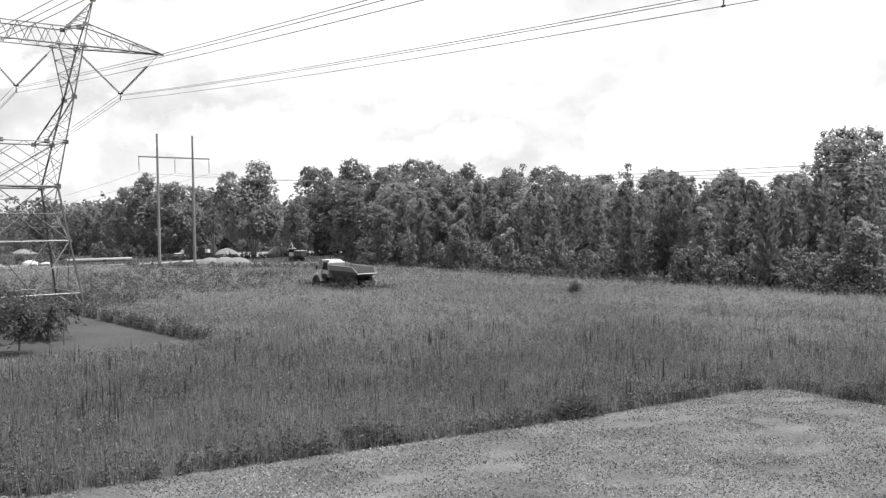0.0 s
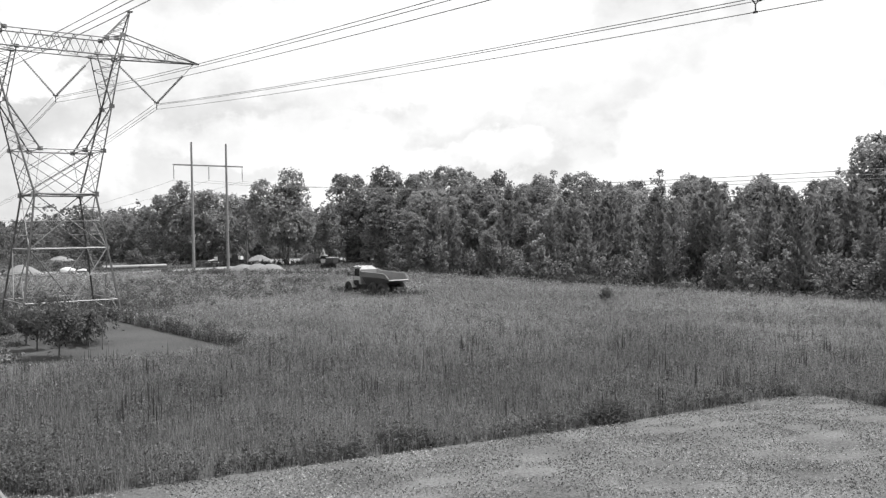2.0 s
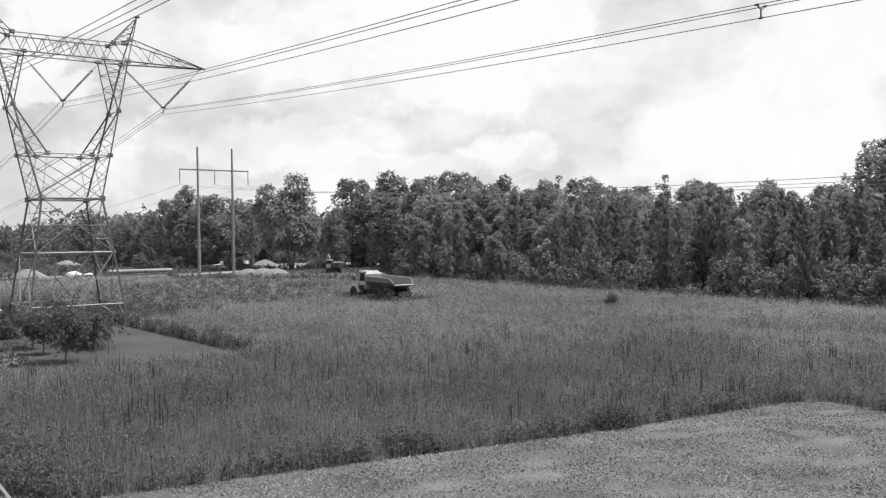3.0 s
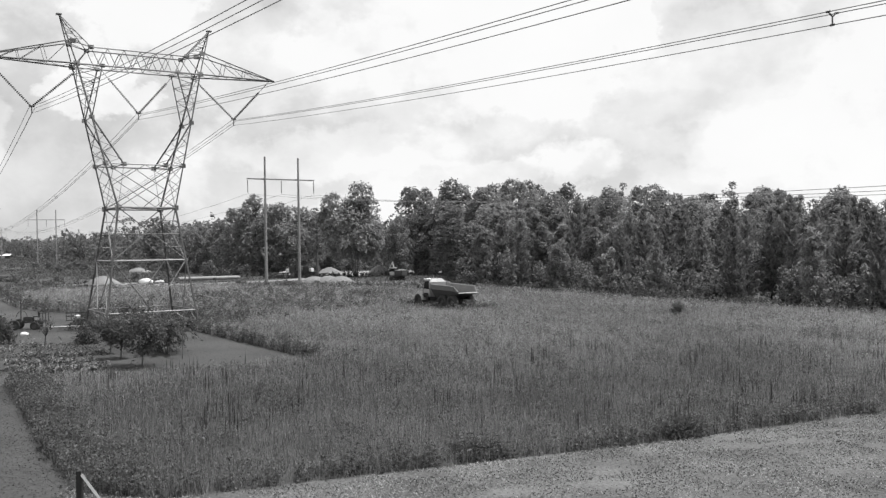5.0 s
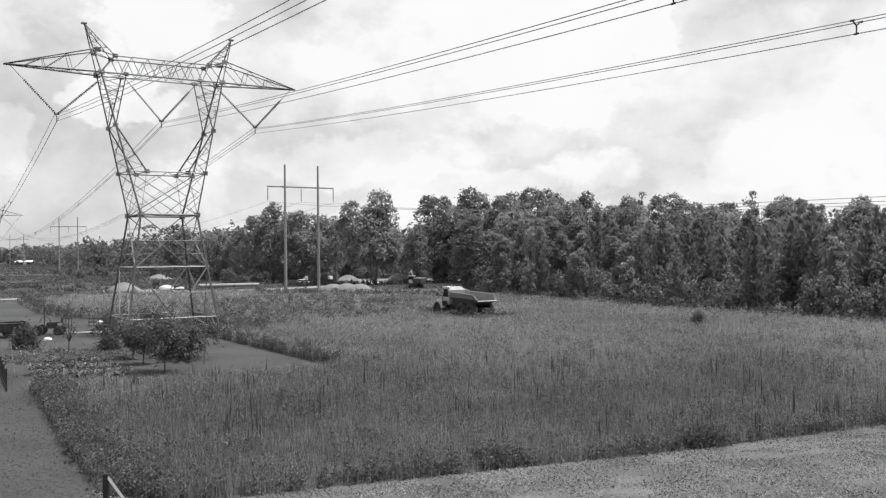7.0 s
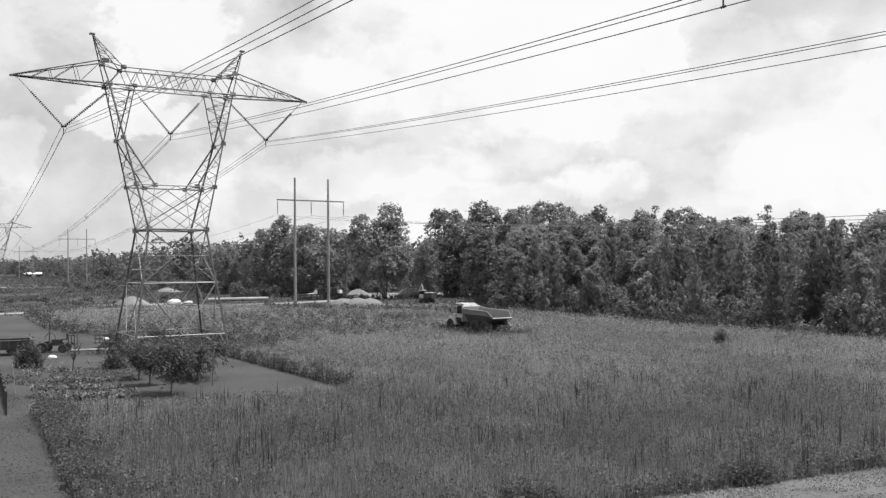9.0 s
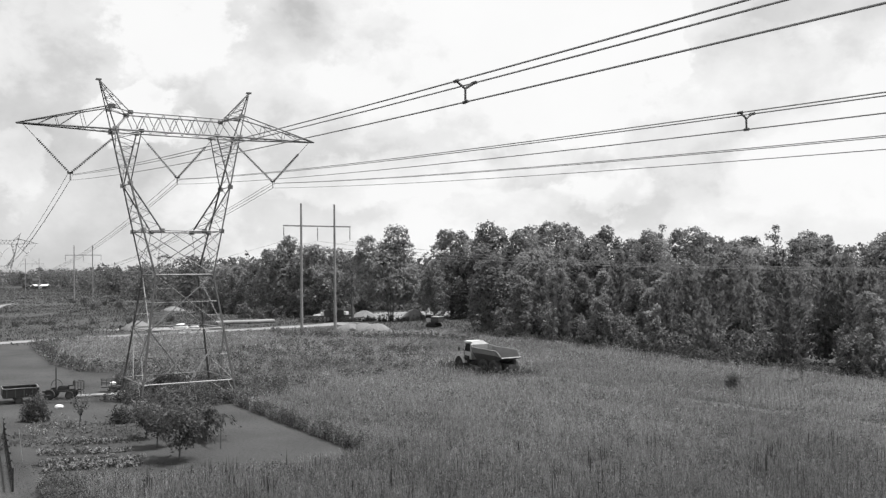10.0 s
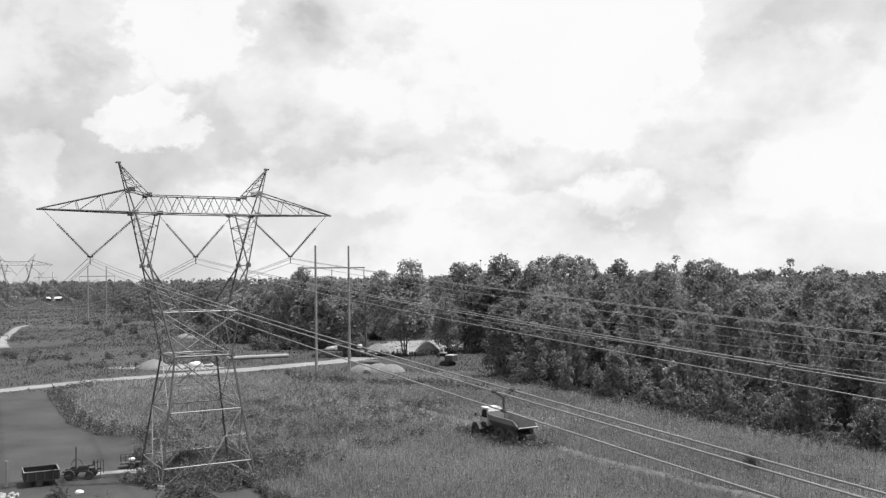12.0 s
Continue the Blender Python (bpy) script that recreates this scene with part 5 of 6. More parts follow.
# ---- garden and tower foot ----
def leaf_mound(name, x, y, rx, ry, h, leaves, leaf, material, label, category, seed, twigs=0):
    """A dense heap of cut branches or a leafy bush: sprays on an uneven mound, with bare twigs sticking out."""
    rs = np.random.RandomState(seed)
    t = empty(name, x, y)
    tagged(t, label, category)
    bm = bmesh.new()
    for k in range(max(twigs, 8)):
        a = rs.uniform(0, 6.28)
        r = rs.uniform(0.2, 1.0)
        p = Vector((rx * r * 0.6 * math.cos(a), ry * r * 0.6 * math.sin(a), rs.uniform(-0.05, h * 0.5)))
        a2 = a + rs.uniform(-0.9, 0.9)
        bar(bm, (p.x * 0.3, p.y * 0.3, -0.05), p, 0.07, 0.05, 5)
        bar(bm, p, p + Vector((math.cos(a2) * rx * 0.45, math.sin(a2) * ry * 0.45, rs.uniform(0.0, h * 0.5))), 0.05, 0.02, 5)
    part("branches", bm, M_BARK, t)
    leaves = int(leaves * 1.7)
    d = rs.normal(size=(leaves, 3))
    d /= np.linalg.norm(d, axis=1)[:, None]
    d[:, 2] = np.abs(d[:, 2])
    k = rs.uniform(0.35, 1.0, leaves) ** 0.5
    a = np.arctan2(d[:, 1], d[:, 0])
    lump = 1 + 0.16 * np.sin(3 * a + seed) + 0.12 * np.sin(7 * a + 2 * d[:, 2] * 5) + 0.12 * rs.normal(size=leaves)
    p = np.stack([d[:, 0] * rx * k * lump, d[:, 1] * ry * k * lump, np.maximum(d[:, 2] * h * k * lump, 0.03)], 1)
    v, f = leaf_quads(p, leaf * 0.42, rs, 0.25, 5.0)
    link_mesh("foliage", np_mesh("foliage", v, f), material, t)
    return t


def brush_heap(ridge, wide, tall, sprays, leaves, leaf, label, seed):
    """A long heap of cut branches: leafy sprays that arch out and down from a ridge, over bare limbs."""
    rs = np.random.RandomState(seed)
    (x0, y0), (x1, y1) = ridge[0], ridge[-1]
    cx, cy = (x0 + x1) / 2, (y0 + y1) / 2
    h = empty("brush_heap", cx, cy)
    tagged(h, label, "brush heap")
    t = rs.uniform(0, 1, sprays)
    ks = np.linspace(0, 1, len(ridge))
    bx, by = np.interp(t, ks, [p[0] - cx for p in ridge]), np.interp(t, ks, [p[1] - cy for p in ridge])
    a = rs.uniform(0, 2 * math.pi, sprays)
    lumpy = 1 + 0.25 * np.sin(9 * t + seed) + 0.15 * np.sin(23 * t)
    r0 = rs.uniform(0.0, 0.75, sprays) * wide
    z0 = tall * lumpy * np.sqrt(np.clip(1 - (r0 / wide) ** 2, 0.05, 1)) * rs.uniform(0.75, 1.0, sprays)
    bm = bmesh.new()
    for k in range(0, sprays, 9):
        p = Vector((bx[k] + math.cos(a[k]) * r0[k], by[k] + math.sin(a[k]) * r0[k], z0[k]))
        bar(bm, (bx[k], by[k], -0.05), p, 0.08, 0.04, 5)
        bar(bm, p, p + Vector((math.cos(a[k]) * 0.5, math.sin(a[k]) * 0.5, 0.12)), 0.04, 0.015, 5)
    part("branches", bm, M_BARK, h)
    q = rs.uniform(0, 1, (sprays, leaves))
    length = rs.uniform(0.6, 1.3, sprays)
    out = r0[:, None] + length[:, None] * q
    pos = np.stack([bx[:, None] + np.cos(a)[:, None] * out, by[:, None] + np.sin(a)[:, None] * out,
                    np.maximum(z0[:, None] + 0.3 * q - 1.0 * length[:, None] * q * q, 0.04)], -1)
    pos += rs.normal(size=pos.shape) * 0.07
    way = np.stack([np.repeat(np.cos(a)[:, None], leaves, 1), np.repeat(np.sin(a)[:, None], leaves, 1), 0.3 - 1.6 * q], -1) + 0.55 * rs.normal(size=pos.shape)
    way /= np.linalg.norm(way, axis=-1, keepdims=True)
    side = np.cross(way, rs.normal(size=way.shape) + np.array((0, 0, 1.5)))
    side /= np.linalg.norm(side, axis=-1, keepdims=True)
    s = leaf * rs.uniform(0.6, 1.4, pos.shape[:2])[..., None]
    v = np.stack([pos + way * s, pos + side * s * 0.28, pos - way * s, pos - side * s * 0.28], 2).reshape(-1, 3)
    link_mesh("foliage", np_mesh("foliage", v, np.arange(len(v)).reshape(-1, 4)), M_WEED, h)
    return h


brush_heap([(-20.6, 64.6), (-22.4, 67.0), (-25.2, 71.8), (-27.2, 75.2), (-29.6, 79.6)], 1.75, 1.9, 420, 26, 0.16, "long tangled heap of cut leafy branches on mown grass", 71)
leaf_mound("bush", -37.7, 73.8, 1.05, 1.0, 2.0, 1900, 0.15, M_WEED, "upright leafy garden bush on mown grass", "bush", 73)
leaf_mound("bush", -30.3, 73.0, 0.95, 0.8, 1.2, 1000, 0.15, M_WEED, "small open shrub on mown grass", "bush", 74)
leaf_mound("bush", 22.3, 91.2, 0.8, 0.8, 1.7, 900, 0.16, M_PINE, "small dark cedar shrub alone in tall grass", "bush", 75)
leaf_mound("bush", 9.2, 35.7, 1.1, 0.6, 0.85, 900, 0.10, M_WEED, "low leafy clump at the lawn edge", "bush", 76)
leaf_mound("bush", 0.9, 32.4, 1.2, 0.5, 0.8, 900, 0.10, M_WEED, "low leafy clump at the lawn edge", "bush", 77)
leaf_mound("bush", 23.0, 37.5, 1.3, 0.7, 0.8, 900, 0.10, M_WEED, "low leafy clump at the lawn edge", "bush", 78)
leaf_mound("bush", -33.5, 92.5, 1.7, 1.4, 1.6, 2000, 0.17, M_WEED, "overgrown weeds between the tower legs", "bush", 79)
leaf_mound("bush", -27.0, 91.0, 1.9, 1.6, 1.3, 2200, 0.17, M_WEED, "overgrown weeds between the tower legs", "bush", 80)
leaf_mound("bush", -30.0, 96.5, 1.8, 1.5, 2.2, 2200, 0.17, M_OAK, "dark bush behind the tower leg", "bush", 81)
leaf_mound("bush", -38.8, 93.4, 1.0, 0.9, 2.2, 1200, 0.15, M_PINE, "dark vine-covered bush beside the cart", "bush", 82)


def sapling(x, y, height, radius, base, leaves, seed, label):
    rs = np.random.RandomState(seed)
    t = empty("sapling", x, y)
    tagged(t, label, "sapling", "saplings")
    bm = bmesh.new()
    fork = Vector((0.05, 0, base))
    bar(bm, (0, 0, -0.1), fork, 0.13, 0.1, 8)
    pts = []
    for k in range(11):
        a = k * 2.4 + rs.uniform(-0.3, 0.3)
        r = radius * rs.uniform(0.4, 0.95)
        e = Vector((math.cos(a) * r, math.sin(a) * r, base + (height - base) * rs.uniform(0.35, 0.98)))
        bar(bm, fork, e, 0.06, 0.015, 5)
        n = leaves // 11
        t0 = rs.uniform(0.3, 1.08, n)[:, None]
        c = np.array(fork) * (1 - t0) + np.array(e) * t0 + rs.normal(size=(n, 3)) * radius * 0.19
        pts.append(c)
    part("trunk", bm, M_BARK, t)
    v, f = leaf_quads(np.concatenate(pts), 0.10, rs, 0.4, 2.2)
    link_mesh("crown", np_mesh("crown", v, f), M_WEED, t)
    return t


sapling(-20.6, 58.6, 3.7, 1.75, 0.95, 3000, 91, "young orchard tree with an open crown on mown grass")
sapling(-23.6, 62.8, 3.1, 1.3, 0.9, 2400, 92, "smaller young orchard tree on mown grass")
sapling(-25.6, 66.0, 2.7, 1.1, 0.8, 1800, 93, "smaller young orchard tree on mown grass")
sapling(-32.6, 70.6, 2.6, 0.8, 0.9, 160, 94, "thin sparse sapling beside the garden bed")


def stake(x, y, h, lean, label, name="stake", w=0.05, material=M_WHITE):
    bm = bmesh.new()
    bar(bm, (0, 0, -0.1), (lean, 0, h), w, w * 0.9, 8)
    ob = part(name, bm, material)
    ob.location = (x, y, 0)
    return tagged(ob, label, "stake")


stake(-30.6, 58.3, 2.1, -0.25, "thin pale leaning stake at the garden edge", w=0.06, material=M_POLE)
stake(-19.1, 62.4, 2.2, 0.05, "bare dead stem beside the brush heap", w=0.08, material=M_BARK)
stake(-47.4, 83.3, 2.4, 0.05, "grey weathered wooden post", "post", 0.3, M_POLE)


def garden_rows():
    """Broad-leaved plants in a bed: many leaves, none to be counted."""
    xs, ys = [], []
    for x0, x1, y0, slope, n in ((-27.6, -22.6, 55.6, 0.36, 130), (-28.9, -23.2, 57.4, 0.22, 150), (-30.6, -25.0, 60.6, 0.15, 70), (-31.4, -27.0, 64.2, 0.15, 60)):
        x = rs_g.uniform(x0, x1, n)
        xs.append(x)
        ys.append(y0 + (x - x0) * slope + rs_g.normal(0, 0.28, n))
    x, y = np.concatenate(xs), np.concatenate(ys)
    weeds("garden_bed", x, y, rs_g.uniform(0.18, 0.42, len(x)), 0.17, 20, 0.11, M_GARDEN, "bed of broad pale-edged vegetable leaves")
    x, y = rs_g.uniform(-35.5, -31.5, 26), rs_g.uniform(66, 73, 26)
    weeds("flower_bed", x, y, rs_g.uniform(0.4, 1.0, 26), 0.18, 18, 0.08, M_FLOWER, "sparse bed of pale flowers and weeds")


M_GARDEN = leafage("vegetable_leaves", 0.03, 0.26, 0.2, gloss=0.3)
M_FLOWER = leafage("pale_flowers", 0.06, 0.34, 0.3)
garden_rows()


def lump(name, x, y, z, sx, sy, sz, material, label, category, seed):
    rs = np.random.RandomState(seed)
    bm = bmesh.new()
    bmesh.ops.create_icosphere(bm, subdivisions=3, radius=1.0)
    ph = rs.uniform(0, 6.28, 4)
    for v in bm.verts:
        c = v.co
        k = 1 + 0.12 * math.sin(3 * c.x + ph[0]) + 0.1 * math.sin(4 * c.y + ph[1]) + 0.08 * math.sin(7 * c.z + 5 * c.x + ph[2])
        v.co = Vector((c.x * sx * k, c.y * sy * k, max(c.z * sz * k, -0.6 * sz)))
    ob = part(name, bm, material, None, "", True)
    ob.matrix_world = pose(x, y, z + 0.58 * sz, 0, 0, rs.uniform(0, 180))
    return tagged(ob, label, category)


lump("white_sack", -39.3, 81.0, 0.0, 0.42, 0.32, 0.2, M_WHITE, "full white plastic sack on the grass", "sack", 1)
lump("rock", -33.3, 83.5, 0.0, 0.45, 0.3, 0.2, M_CONCRETE, "pale stone lying at the brush edge", "rock", 2)
for k in range(22):
    lump("rubble", -45.2 + random.uniform(-1, 1), 79.6 + random.uniform(-0.9, 0.9), 0.0, random.uniform(0.1, 0.3), random.uniform(0.1, 0.28), random.uniform(0.08, 0.2), M_CONCRETE, "pale broken rubble heaped on the grass", "rubble", 30 + k)["group"] = "rubble pieces"


def box_part(name, parent, material, boxes, bevel=0.02, label=""):
    bm = bmesh.new()
    for b in boxes:
        box(bm, *b, bevel=bevel)
    return part(name, bm, material, parent, label)


def add_wheel(parent, x, y, z, radius, width, material):
    w = empty("wheel")
    w.parent = parent
    w.location = (x, y, z)
    part("tyre", wheel_bm(radius, width, False), M_RUBBER, w)
    part("rim", wheel_bm(radius, width, True), material, w)


def box_trailer(x, y, turn):
    t = empty("box_trailer", x, y, 0, turn)
    tagged(t, "dark open-topped steel box trailer parked on grass", "trailer")
    L, W = 1.5, 1.4
    box_part("floor", t, M_DARKSTEEL, [(0, 0, 0.62, 2 * L, 2 * W, 0.1)])
    for s in (-1, 1):
        box_part("side_panel", t, M_BLACK, [(0, s * W, 1.03, 2 * L, 0.07, 0.76)])
        box_part("end_panel", t, M_BLACK, [(s * L, 0, 1.03, 0.07, 2 * W - 0.08, 0.76)])
        box_part("top_rail", t, M_POLE, [(0, s * W, 1.44, 2 * L + 0.1, 0.11, 0.07)], label="pale worn top rail")
        box_part("top_rail", t, M_POLE, [(s * L, 0, 1.444, 0.11, 2 * W, 0.07)], label="pale worn top rail")
        for k in range(4):
            box_part("stake_post", t, M_DARKSTEEL, [(-L + 0.3 + k * 0.72, s * (W + 0.06), 1.02, 0.08, 0.06, 0.8)])
        add_wheel(t, -0.2, s * (W - 0.15), 0.36, 0.36, 0.2, M_DARKSTEEL)
    bm = bmesh.new()
    bar(bm, (L, 0.4, 0.55), (L + 1.3, 0, 0.45), 0.09); bar(bm, (L, -0.4, 0.55), (L + 1.3, 0, 0.45), 0.09)
    part("drawbar", bm, M_DARKSTEEL, t)
    return t


box_trailer(-44.8, 84.6, 32)


def farm_machine(x, y, turn):
    """An old drawn implement: frame, seat, tank, mast and guard rails."""
    t = empty("farm_implement", x, y, 0, turn)
    tagged(t, "rusty old farm implement with a tall mast on grass", "farm implement")
    box_part("frame", t, M_DARKSTEEL, [(0, 0.55, 0.75, 3.2, 0.12, 0.16), (0, -0.55, 0.75, 3.2, 0.12, 0.16), (-1.3, 0, 0.75, 0.12, 1.2, 0.16), (1.3, 0, 0.75, 0.12, 1.2, 0.16)])
    box_part("gearbox", t, M_DARKSTEEL, [(0.2, 0, 1.0, 0.9, 0.7, 0.5)], 0.08)
    bm = bmesh.new(); bar(bm, (-0.5, 0, 0.8), (-0.5, 0, 3.0), 0.12, sides=8)
    part("mast", bm, M_DARKSTEEL, t)
    bm = bmesh.new()
    n = 10
    for k in range(n):
        a, b = math.pi * k / n, math.pi * (k + 1) / n
        bar(bm, (-0.5 + 0.5 * math.cos(a), 0.3, 1.2 + 0.6 * math.sin(a)), (-0.5 + 0.5 * math.cos(b), 0.3, 1.2 + 0.6 * math.sin(b)), 0.06, sides=6)
    part("roll_hoop", bm, M_DARKSTEEL, t)
    box_part("seat", t, M_DARKSTEEL, [(0.9, 0, 1.25, 0.5, 0.5, 0.1), (1.15, 0, 1.5, 0.1, 0.5, 0.45)], 0.03)
    bm = bmesh.new()
    for dx in (1.35, 1.9):
        for dy in (-0.6, 0.6):
            bar(bm, (dx, dy, 0.3), (dx, dy, 1.6), 0.08, sides=6)
    for z in (0.7, 1.6):
        for dy in (-0.6, 0.6):
            bar(bm, (1.35, dy, z), (1.9, dy, z), 0.07, sides=6)
        bar(bm, (1.9, -0.6, z), (1.9, 0.6, z), 0.07, sides=6)
    part("guard_rail", bm, M_DARKSTEEL, t)
    for s in (-1, 1):
        add_wheel(t, -0.9, s * 0.85, 0.5, 0.5, 0.25, M_DARKSTEEL)
        add_wheel(t, 0.9, s * 0.85, 0.4, 0.4, 0.2, M_DARKSTEEL)
    return t


farm_machine(-42.0, 87.0, 12)


def rail_cart(x, y, turn):
    t = empty("utility_cart", x, y, 0, turn)
    tagged(t, "dark utility cart with rail sides below the tower", "cart")
    box_part("bed", t, M_DARKSTEEL, [(0, 0, 0.55, 2.0, 1.3, 0.1)])
    for s in (-1, 1):
        for k in range(5):
            box_part("side_stake", t, M_DARKSTEEL, [(-0.9 + 0.45 * k, s * 0.6, 0.9, 0.05, 0.05, 0.7)], 0.0)
        box_part("side_rail", t, M_DARKSTEEL, [(0, s * 0.6, 1.25, 2.0, 0.06, 0.06)], 0.01)
        box_part("side_rail", t, M_DARKSTEEL, [(0, s * 0.6, 0.9, 2.0, 0.06, 0.06)], 0.01)
        add_wheel(t, 0.1, s * 0.72, 0.33, 0.33, 0.18, M_DARKSTEEL)
    lump("bucket", 0, 0, 0, 0.1, 0.1, 0.1, M_WHITE, "x", "x", 3).name = "pale_load"
    o = bpy.data.objects["pale_load"]
    o.parent = t
    o.matrix_world = Matrix.Identity(4)
    o.location, o.scale = (0.2, 0, 0.8), (3.2, 3.0, 2.2)
    for k in ("category",):
        del o[k]
    o["label"] = "pale load in the cart"
    return t


rail_cart(-39.2, 91.8, 25)


def fence(a, b, step, h):
    t = empty("fence", a[0], a[1], 0, math.degrees(math.atan2(b[1] - a[1], b[0] - a[0])))
    tagged(t, "black metal fence with posts and rails at the lawn", "fence")
    L = math.hypot(b[0] - a[0], b[1] - a[1])
    n = int(L / step)
    for k in range(n + 1):
        box_part("post", t, M_BLACK, [(k * step, 0, h / 2, 0.09, 0.09, h + 0.06)], 0.0)
    for z in (h * 0.12, h * 0.92):
        box_part("rail", t, M_BLACK, [(L / 2, 0, z, L, 0.06, 0.08)], 0.0)
    m = int(L / 0.45)
    for k in range(m):
        box_part("picket", t, M_BLACK, [(k * 0.45 + 0.2, 0, h * 0.52, 0.035, 0.035, h * 0.8)], 0.0)
    return t


fence((-27.0, 50.5), (-37.5, 68.5), 2.4, 1.3)


def brace_post(x, y):
    t = empty("fence_post", x, y, 0, 0)
    tagged(t, "dark end post with a pale diagonal brace on grass", "fence post")
    box_part("post", t, M_BLACK, [(0, 0, 0.55, 0.16, 0.16, 1.3)], 0.01)
    bm = bmesh.new()
    bar(bm, (0.06, -0.02, 1.1), (1.25, -0.7, 0.05), 0.11)
    part("diagonal_brace", bm, M_POLE, t, "pale wooden diagonal brace")
    return t


brace_post(-11.0, 26.2)


# ---- work yard behind the field ----
def excavator(x, y, turn):
    t = empty("excavator", x, y, 0, turn)
    tagged(t, "small pale excavator parked before the trees", "excavator")
    for s in (-1, 1):
        box_part("track", t, M_BLACK, [(0, s * 0.95, 0.42, 3.0, 0.5, 0.8)], 0.25)
    box_part("turntable", t, M_DARKSTEEL, [(0, 0, 0.95, 1.6, 1.4, 0.3)], 0.05)
    box_part("engine_housing", t, M_DARKSTEEL, [(-0.7, 0, 1.65, 2.2, 2.2, 1.1)], 0.12)
    box_part("engine_cover", t, M_YELLOW, [(-0.7, 0, 2.25, 2.3, 2.2, 0.14)], 0.05, "pale engine cover")
    box_part("cab", t, M_YELLOW, [(0.6, 0.6, 2.0, 1.3, 1.0, 1.7)], 0.1)
    box_part("cab_window", t, M_GLASS, [(0.6, 0.6, 2.3, 1.32, 1.02, 0.7)], 0.02)
    for nm, a, b, w in (("boom", (0.9, -0.4, 1.5), (1.5, -0.4, 4.0), 0.34), ("stick", (1.5, -0.4, 4.0), (2.5, -0.4, 2.3), 0.26)):
        bm = bmesh.new(); bar(bm, a, b, w, w * 0.8)
        part(nm, bm, M_YELLOW, t)
    box_part("bucket", t, M_DARKSTEEL, [(2.5, -0.4, 2.0, 0.7, 0.9, 0.55)], 0.1)
    return t


excavator(-13.2, 192.5, 150)


def flatbed(x, y, turn, label):
    t = empty("flatbed_truck", x, y, 0, turn)
    tagged(t, label, "truck", "parked work vehicles")
    box_part("cab", t, M_DARKSTEEL, [(2.4, 0, 1.7, 1.6, 2.0, 1.7)], 0.15)
    box_part("windscreen", t, M_GLASS, [(3.0, 0, 2.05, 0.5, 1.7, 0.6)], 0.05)
    box_part("bonnet", t, M_DARKSTEEL, [(3.7, 0, 1.25, 1.2, 1.7, 0.8)], 0.15)
    box_part("bed", t, M_DARKSTEEL, [(-0.8, 0, 1.05, 4.6, 2.2, 0.25)], 0.03)
    box_part("tool_box", t, M_WHITE, [(1.2, 0, 1.6, 0.6, 2.0, 0.8)], 0.03, "pale tool box")
    for wx in (3.2, -1.8):
        for s in (-1, 1):
            add_wheel(t, wx, s * 0.9, 0.45, 0.45, 0.3, M_DARKSTEEL)
    return t


flatbed(-36.0, 226.0, 170, "dark flatbed work truck parked near the trees")
flatbed(-43.5, 221.5, 15, "dark work truck standing in the dirt yard")
flatbed(-57.0, 245.0, 20, "dark work vehicle in the shade of trees")
lump("white_tank", -45.5, 233.0, 0.0, 1.5, 1.1, 0.7, M_CONCRETE, "pale tarpaulin-covered load in the yard", "tarpaulin", 6)


def logs(name, x, y, turn, length, n, radius, material, label, category):
    t = empty(name, x, y, 0, turn)
    tagged(t, label, category)
    for k in range(n):
        bm = bmesh.new()
        bar(bm, (-length / 2, k * radius * 2.02, radius), (length / 2 - 0.3 * (k % 2), k * radius * 2.02, radius), radius * 2, sides=14)
        part("pipe", bm, material, t, smooth=False)
    return t


logs("pipe_stack", -58.5, 211.0, 28, 14.0, 3, 0.4, M_POLE, "row of long pale pipes lying by the road", "pipes")
logs("log_stack", -30.0, 196.5, 10, 3.4, 2, 0.4, M_BARK, "two dark logs lying on the dirt", "logs")


lump("tarpaulin", -67.2, 193.0, 0.0, 1.7, 1.0, 0.75, M_WHITE, "white tarpaulin thrown over a load on dirt", "tarpaulin", 7)
lump("tarpaulin", -64.6, 193.6, 0.0, 1.0, 0.8, 0.5, M_CONCRETE, "white tarpaulin thrown over a load on dirt", "tarpaulin", 8)


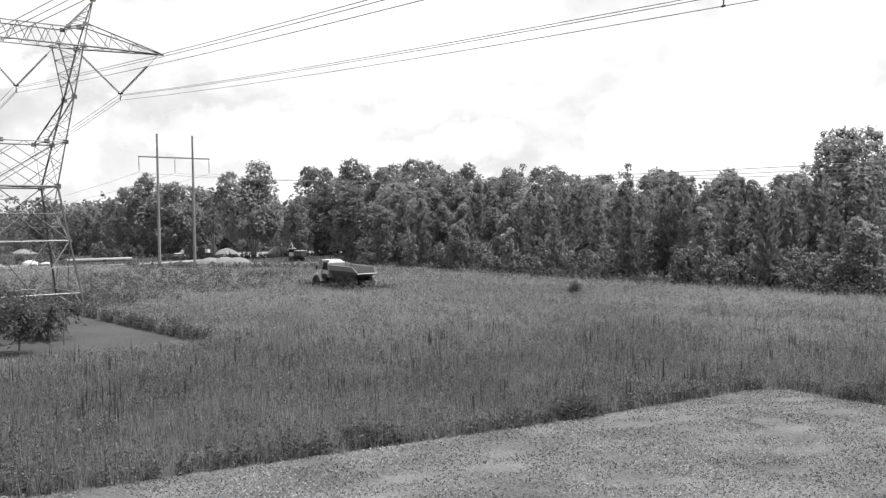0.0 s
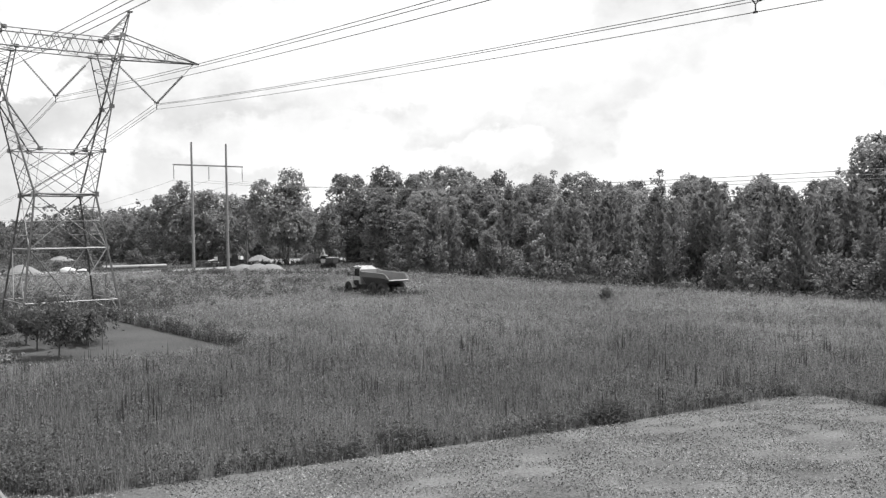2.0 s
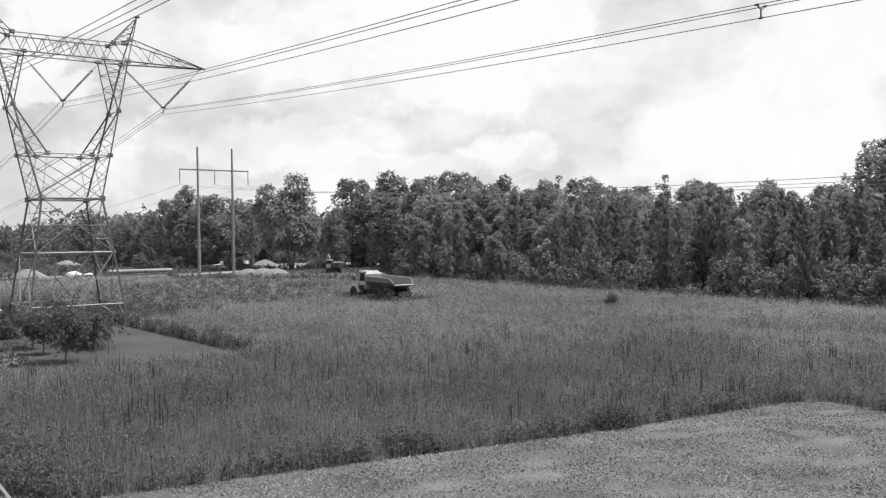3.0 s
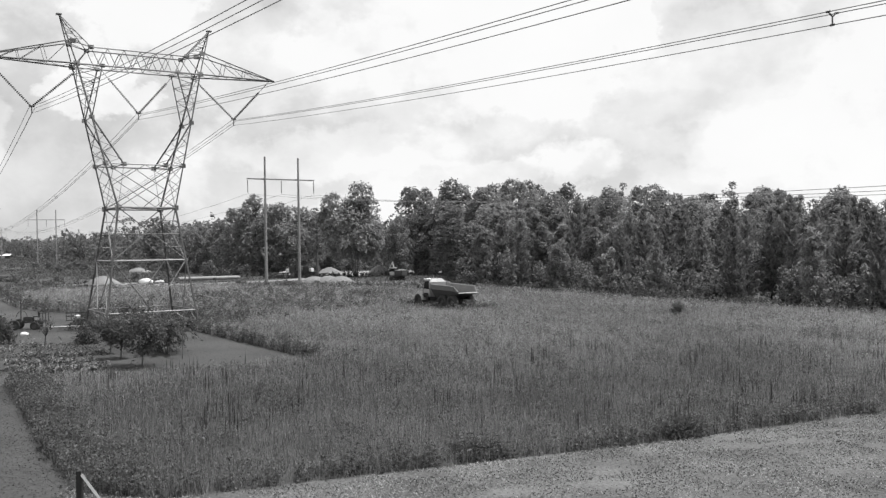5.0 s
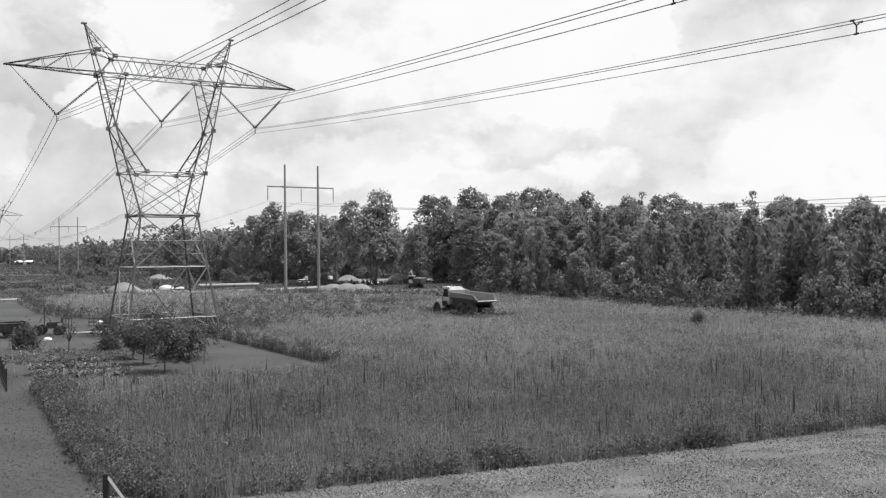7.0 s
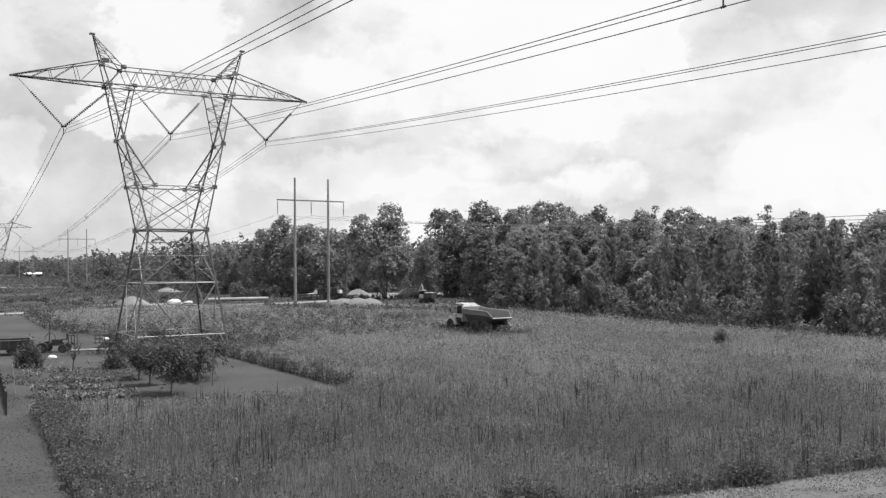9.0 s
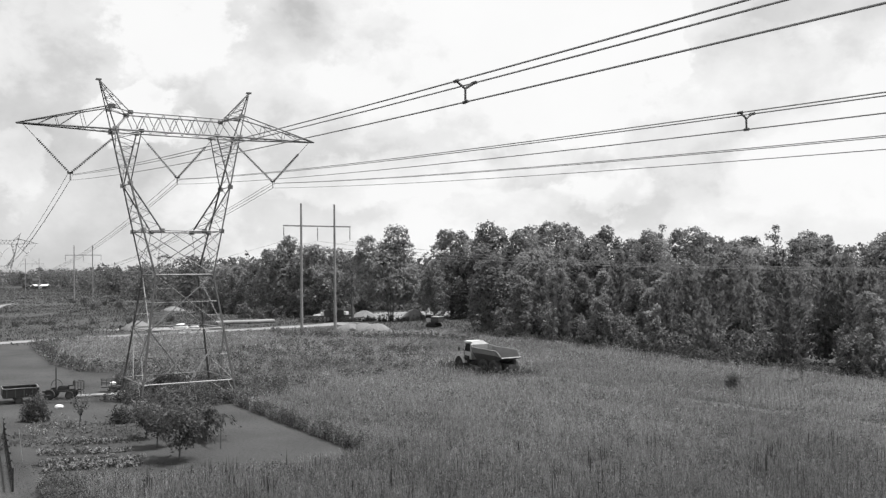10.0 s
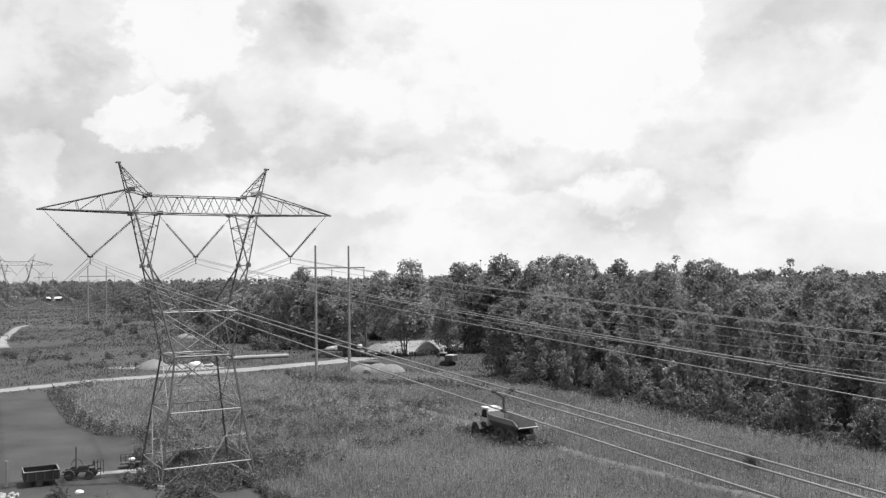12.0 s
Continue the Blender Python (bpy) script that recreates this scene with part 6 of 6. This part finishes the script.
def shed(x, y, turn):
    t = empty("farm_shed", x, y, 0, turn)
    tagged(t, "low pale farm shed before the far woods", "shed")
    box_part("wall", t, M_DARKSTEEL, [(0, 0, 2.0, 22, 12, 4.0)], 0.05)
    bm = bmesh.new()
    for s in (-1, 1):
        vs = [bm.verts.new(p) for p in ((-12, 0, 6.2), (12, 0, 6.2), (12, s * 7.2, 3.8), (-12, s * 7.2, 3.8))]
        lo = [bm.verts.new(v.co - Vector((0, 0, 0.2))) for v in vs]
        bm.faces.new(vs); bm.faces.new(lo)
        for i in range(4):
            bm.faces.new((vs[i], vs[(i + 1) % 4], lo[(i + 1) % 4], lo[i]))
    bmesh.ops.recalc_face_normals(bm, faces=bm.faces)
    part("roof", bm, M_WHITE, t, "pale metal roof")
    box_part("door", t, M_WHITE, [(2, -6.05, 1.4, 5, 0.1, 2.8)], 0.02)
    return t


shed(-394.0, 772.0, 10).scale = (0.62, 0.62, 0.62)


def radio_mast(x, y, h):
    t = empty("radio_mast", x, y)
    tagged(t, "thin grey radio mast beyond the far woods", "mast")
    bm = bmesh.new()
    bar(bm, (0, 0, -0.5), (0, 0, h), 1.0, 0.5, 6)
    part("mast", bm, M_STEEL, t)
    bm = bmesh.new()
    box(bm, 0, 0, h + 0.9, 2.2, 1.6, 1.8, 0.2)
    part("antenna_head", bm, M_STEEL, t)


radio_mast(-31.0, 1200.0, 36.0)

# scattered bushes in the far pasture
for x, y, h in ((-134, 300, 2.6), (-128, 306, 3.0), (-140, 312, 2.2), (-120, 330, 3.4), (-150, 345, 2.5), (-110, 205, 1.6), (-104, 210, 1.8), (-96, 214, 1.5), (-88, 216, 1.7),
                (-120, 215, 1.9), (-80, 222, 1.8), (-72, 226, 1.5), (-126, 222, 1.6), (-168, 366, 2.8), (-176, 372, 2.4), (-162, 380, 3.2), (-60, 232, 1.8), (-42, 172, 1.6), (-33, 171.5, 1.7), (-27.5, 174, 1.4)):
    t = plant(BUSHES, int(x), x, y, h / 3.2, 1.0, "scattered low bush in the rough pasture")
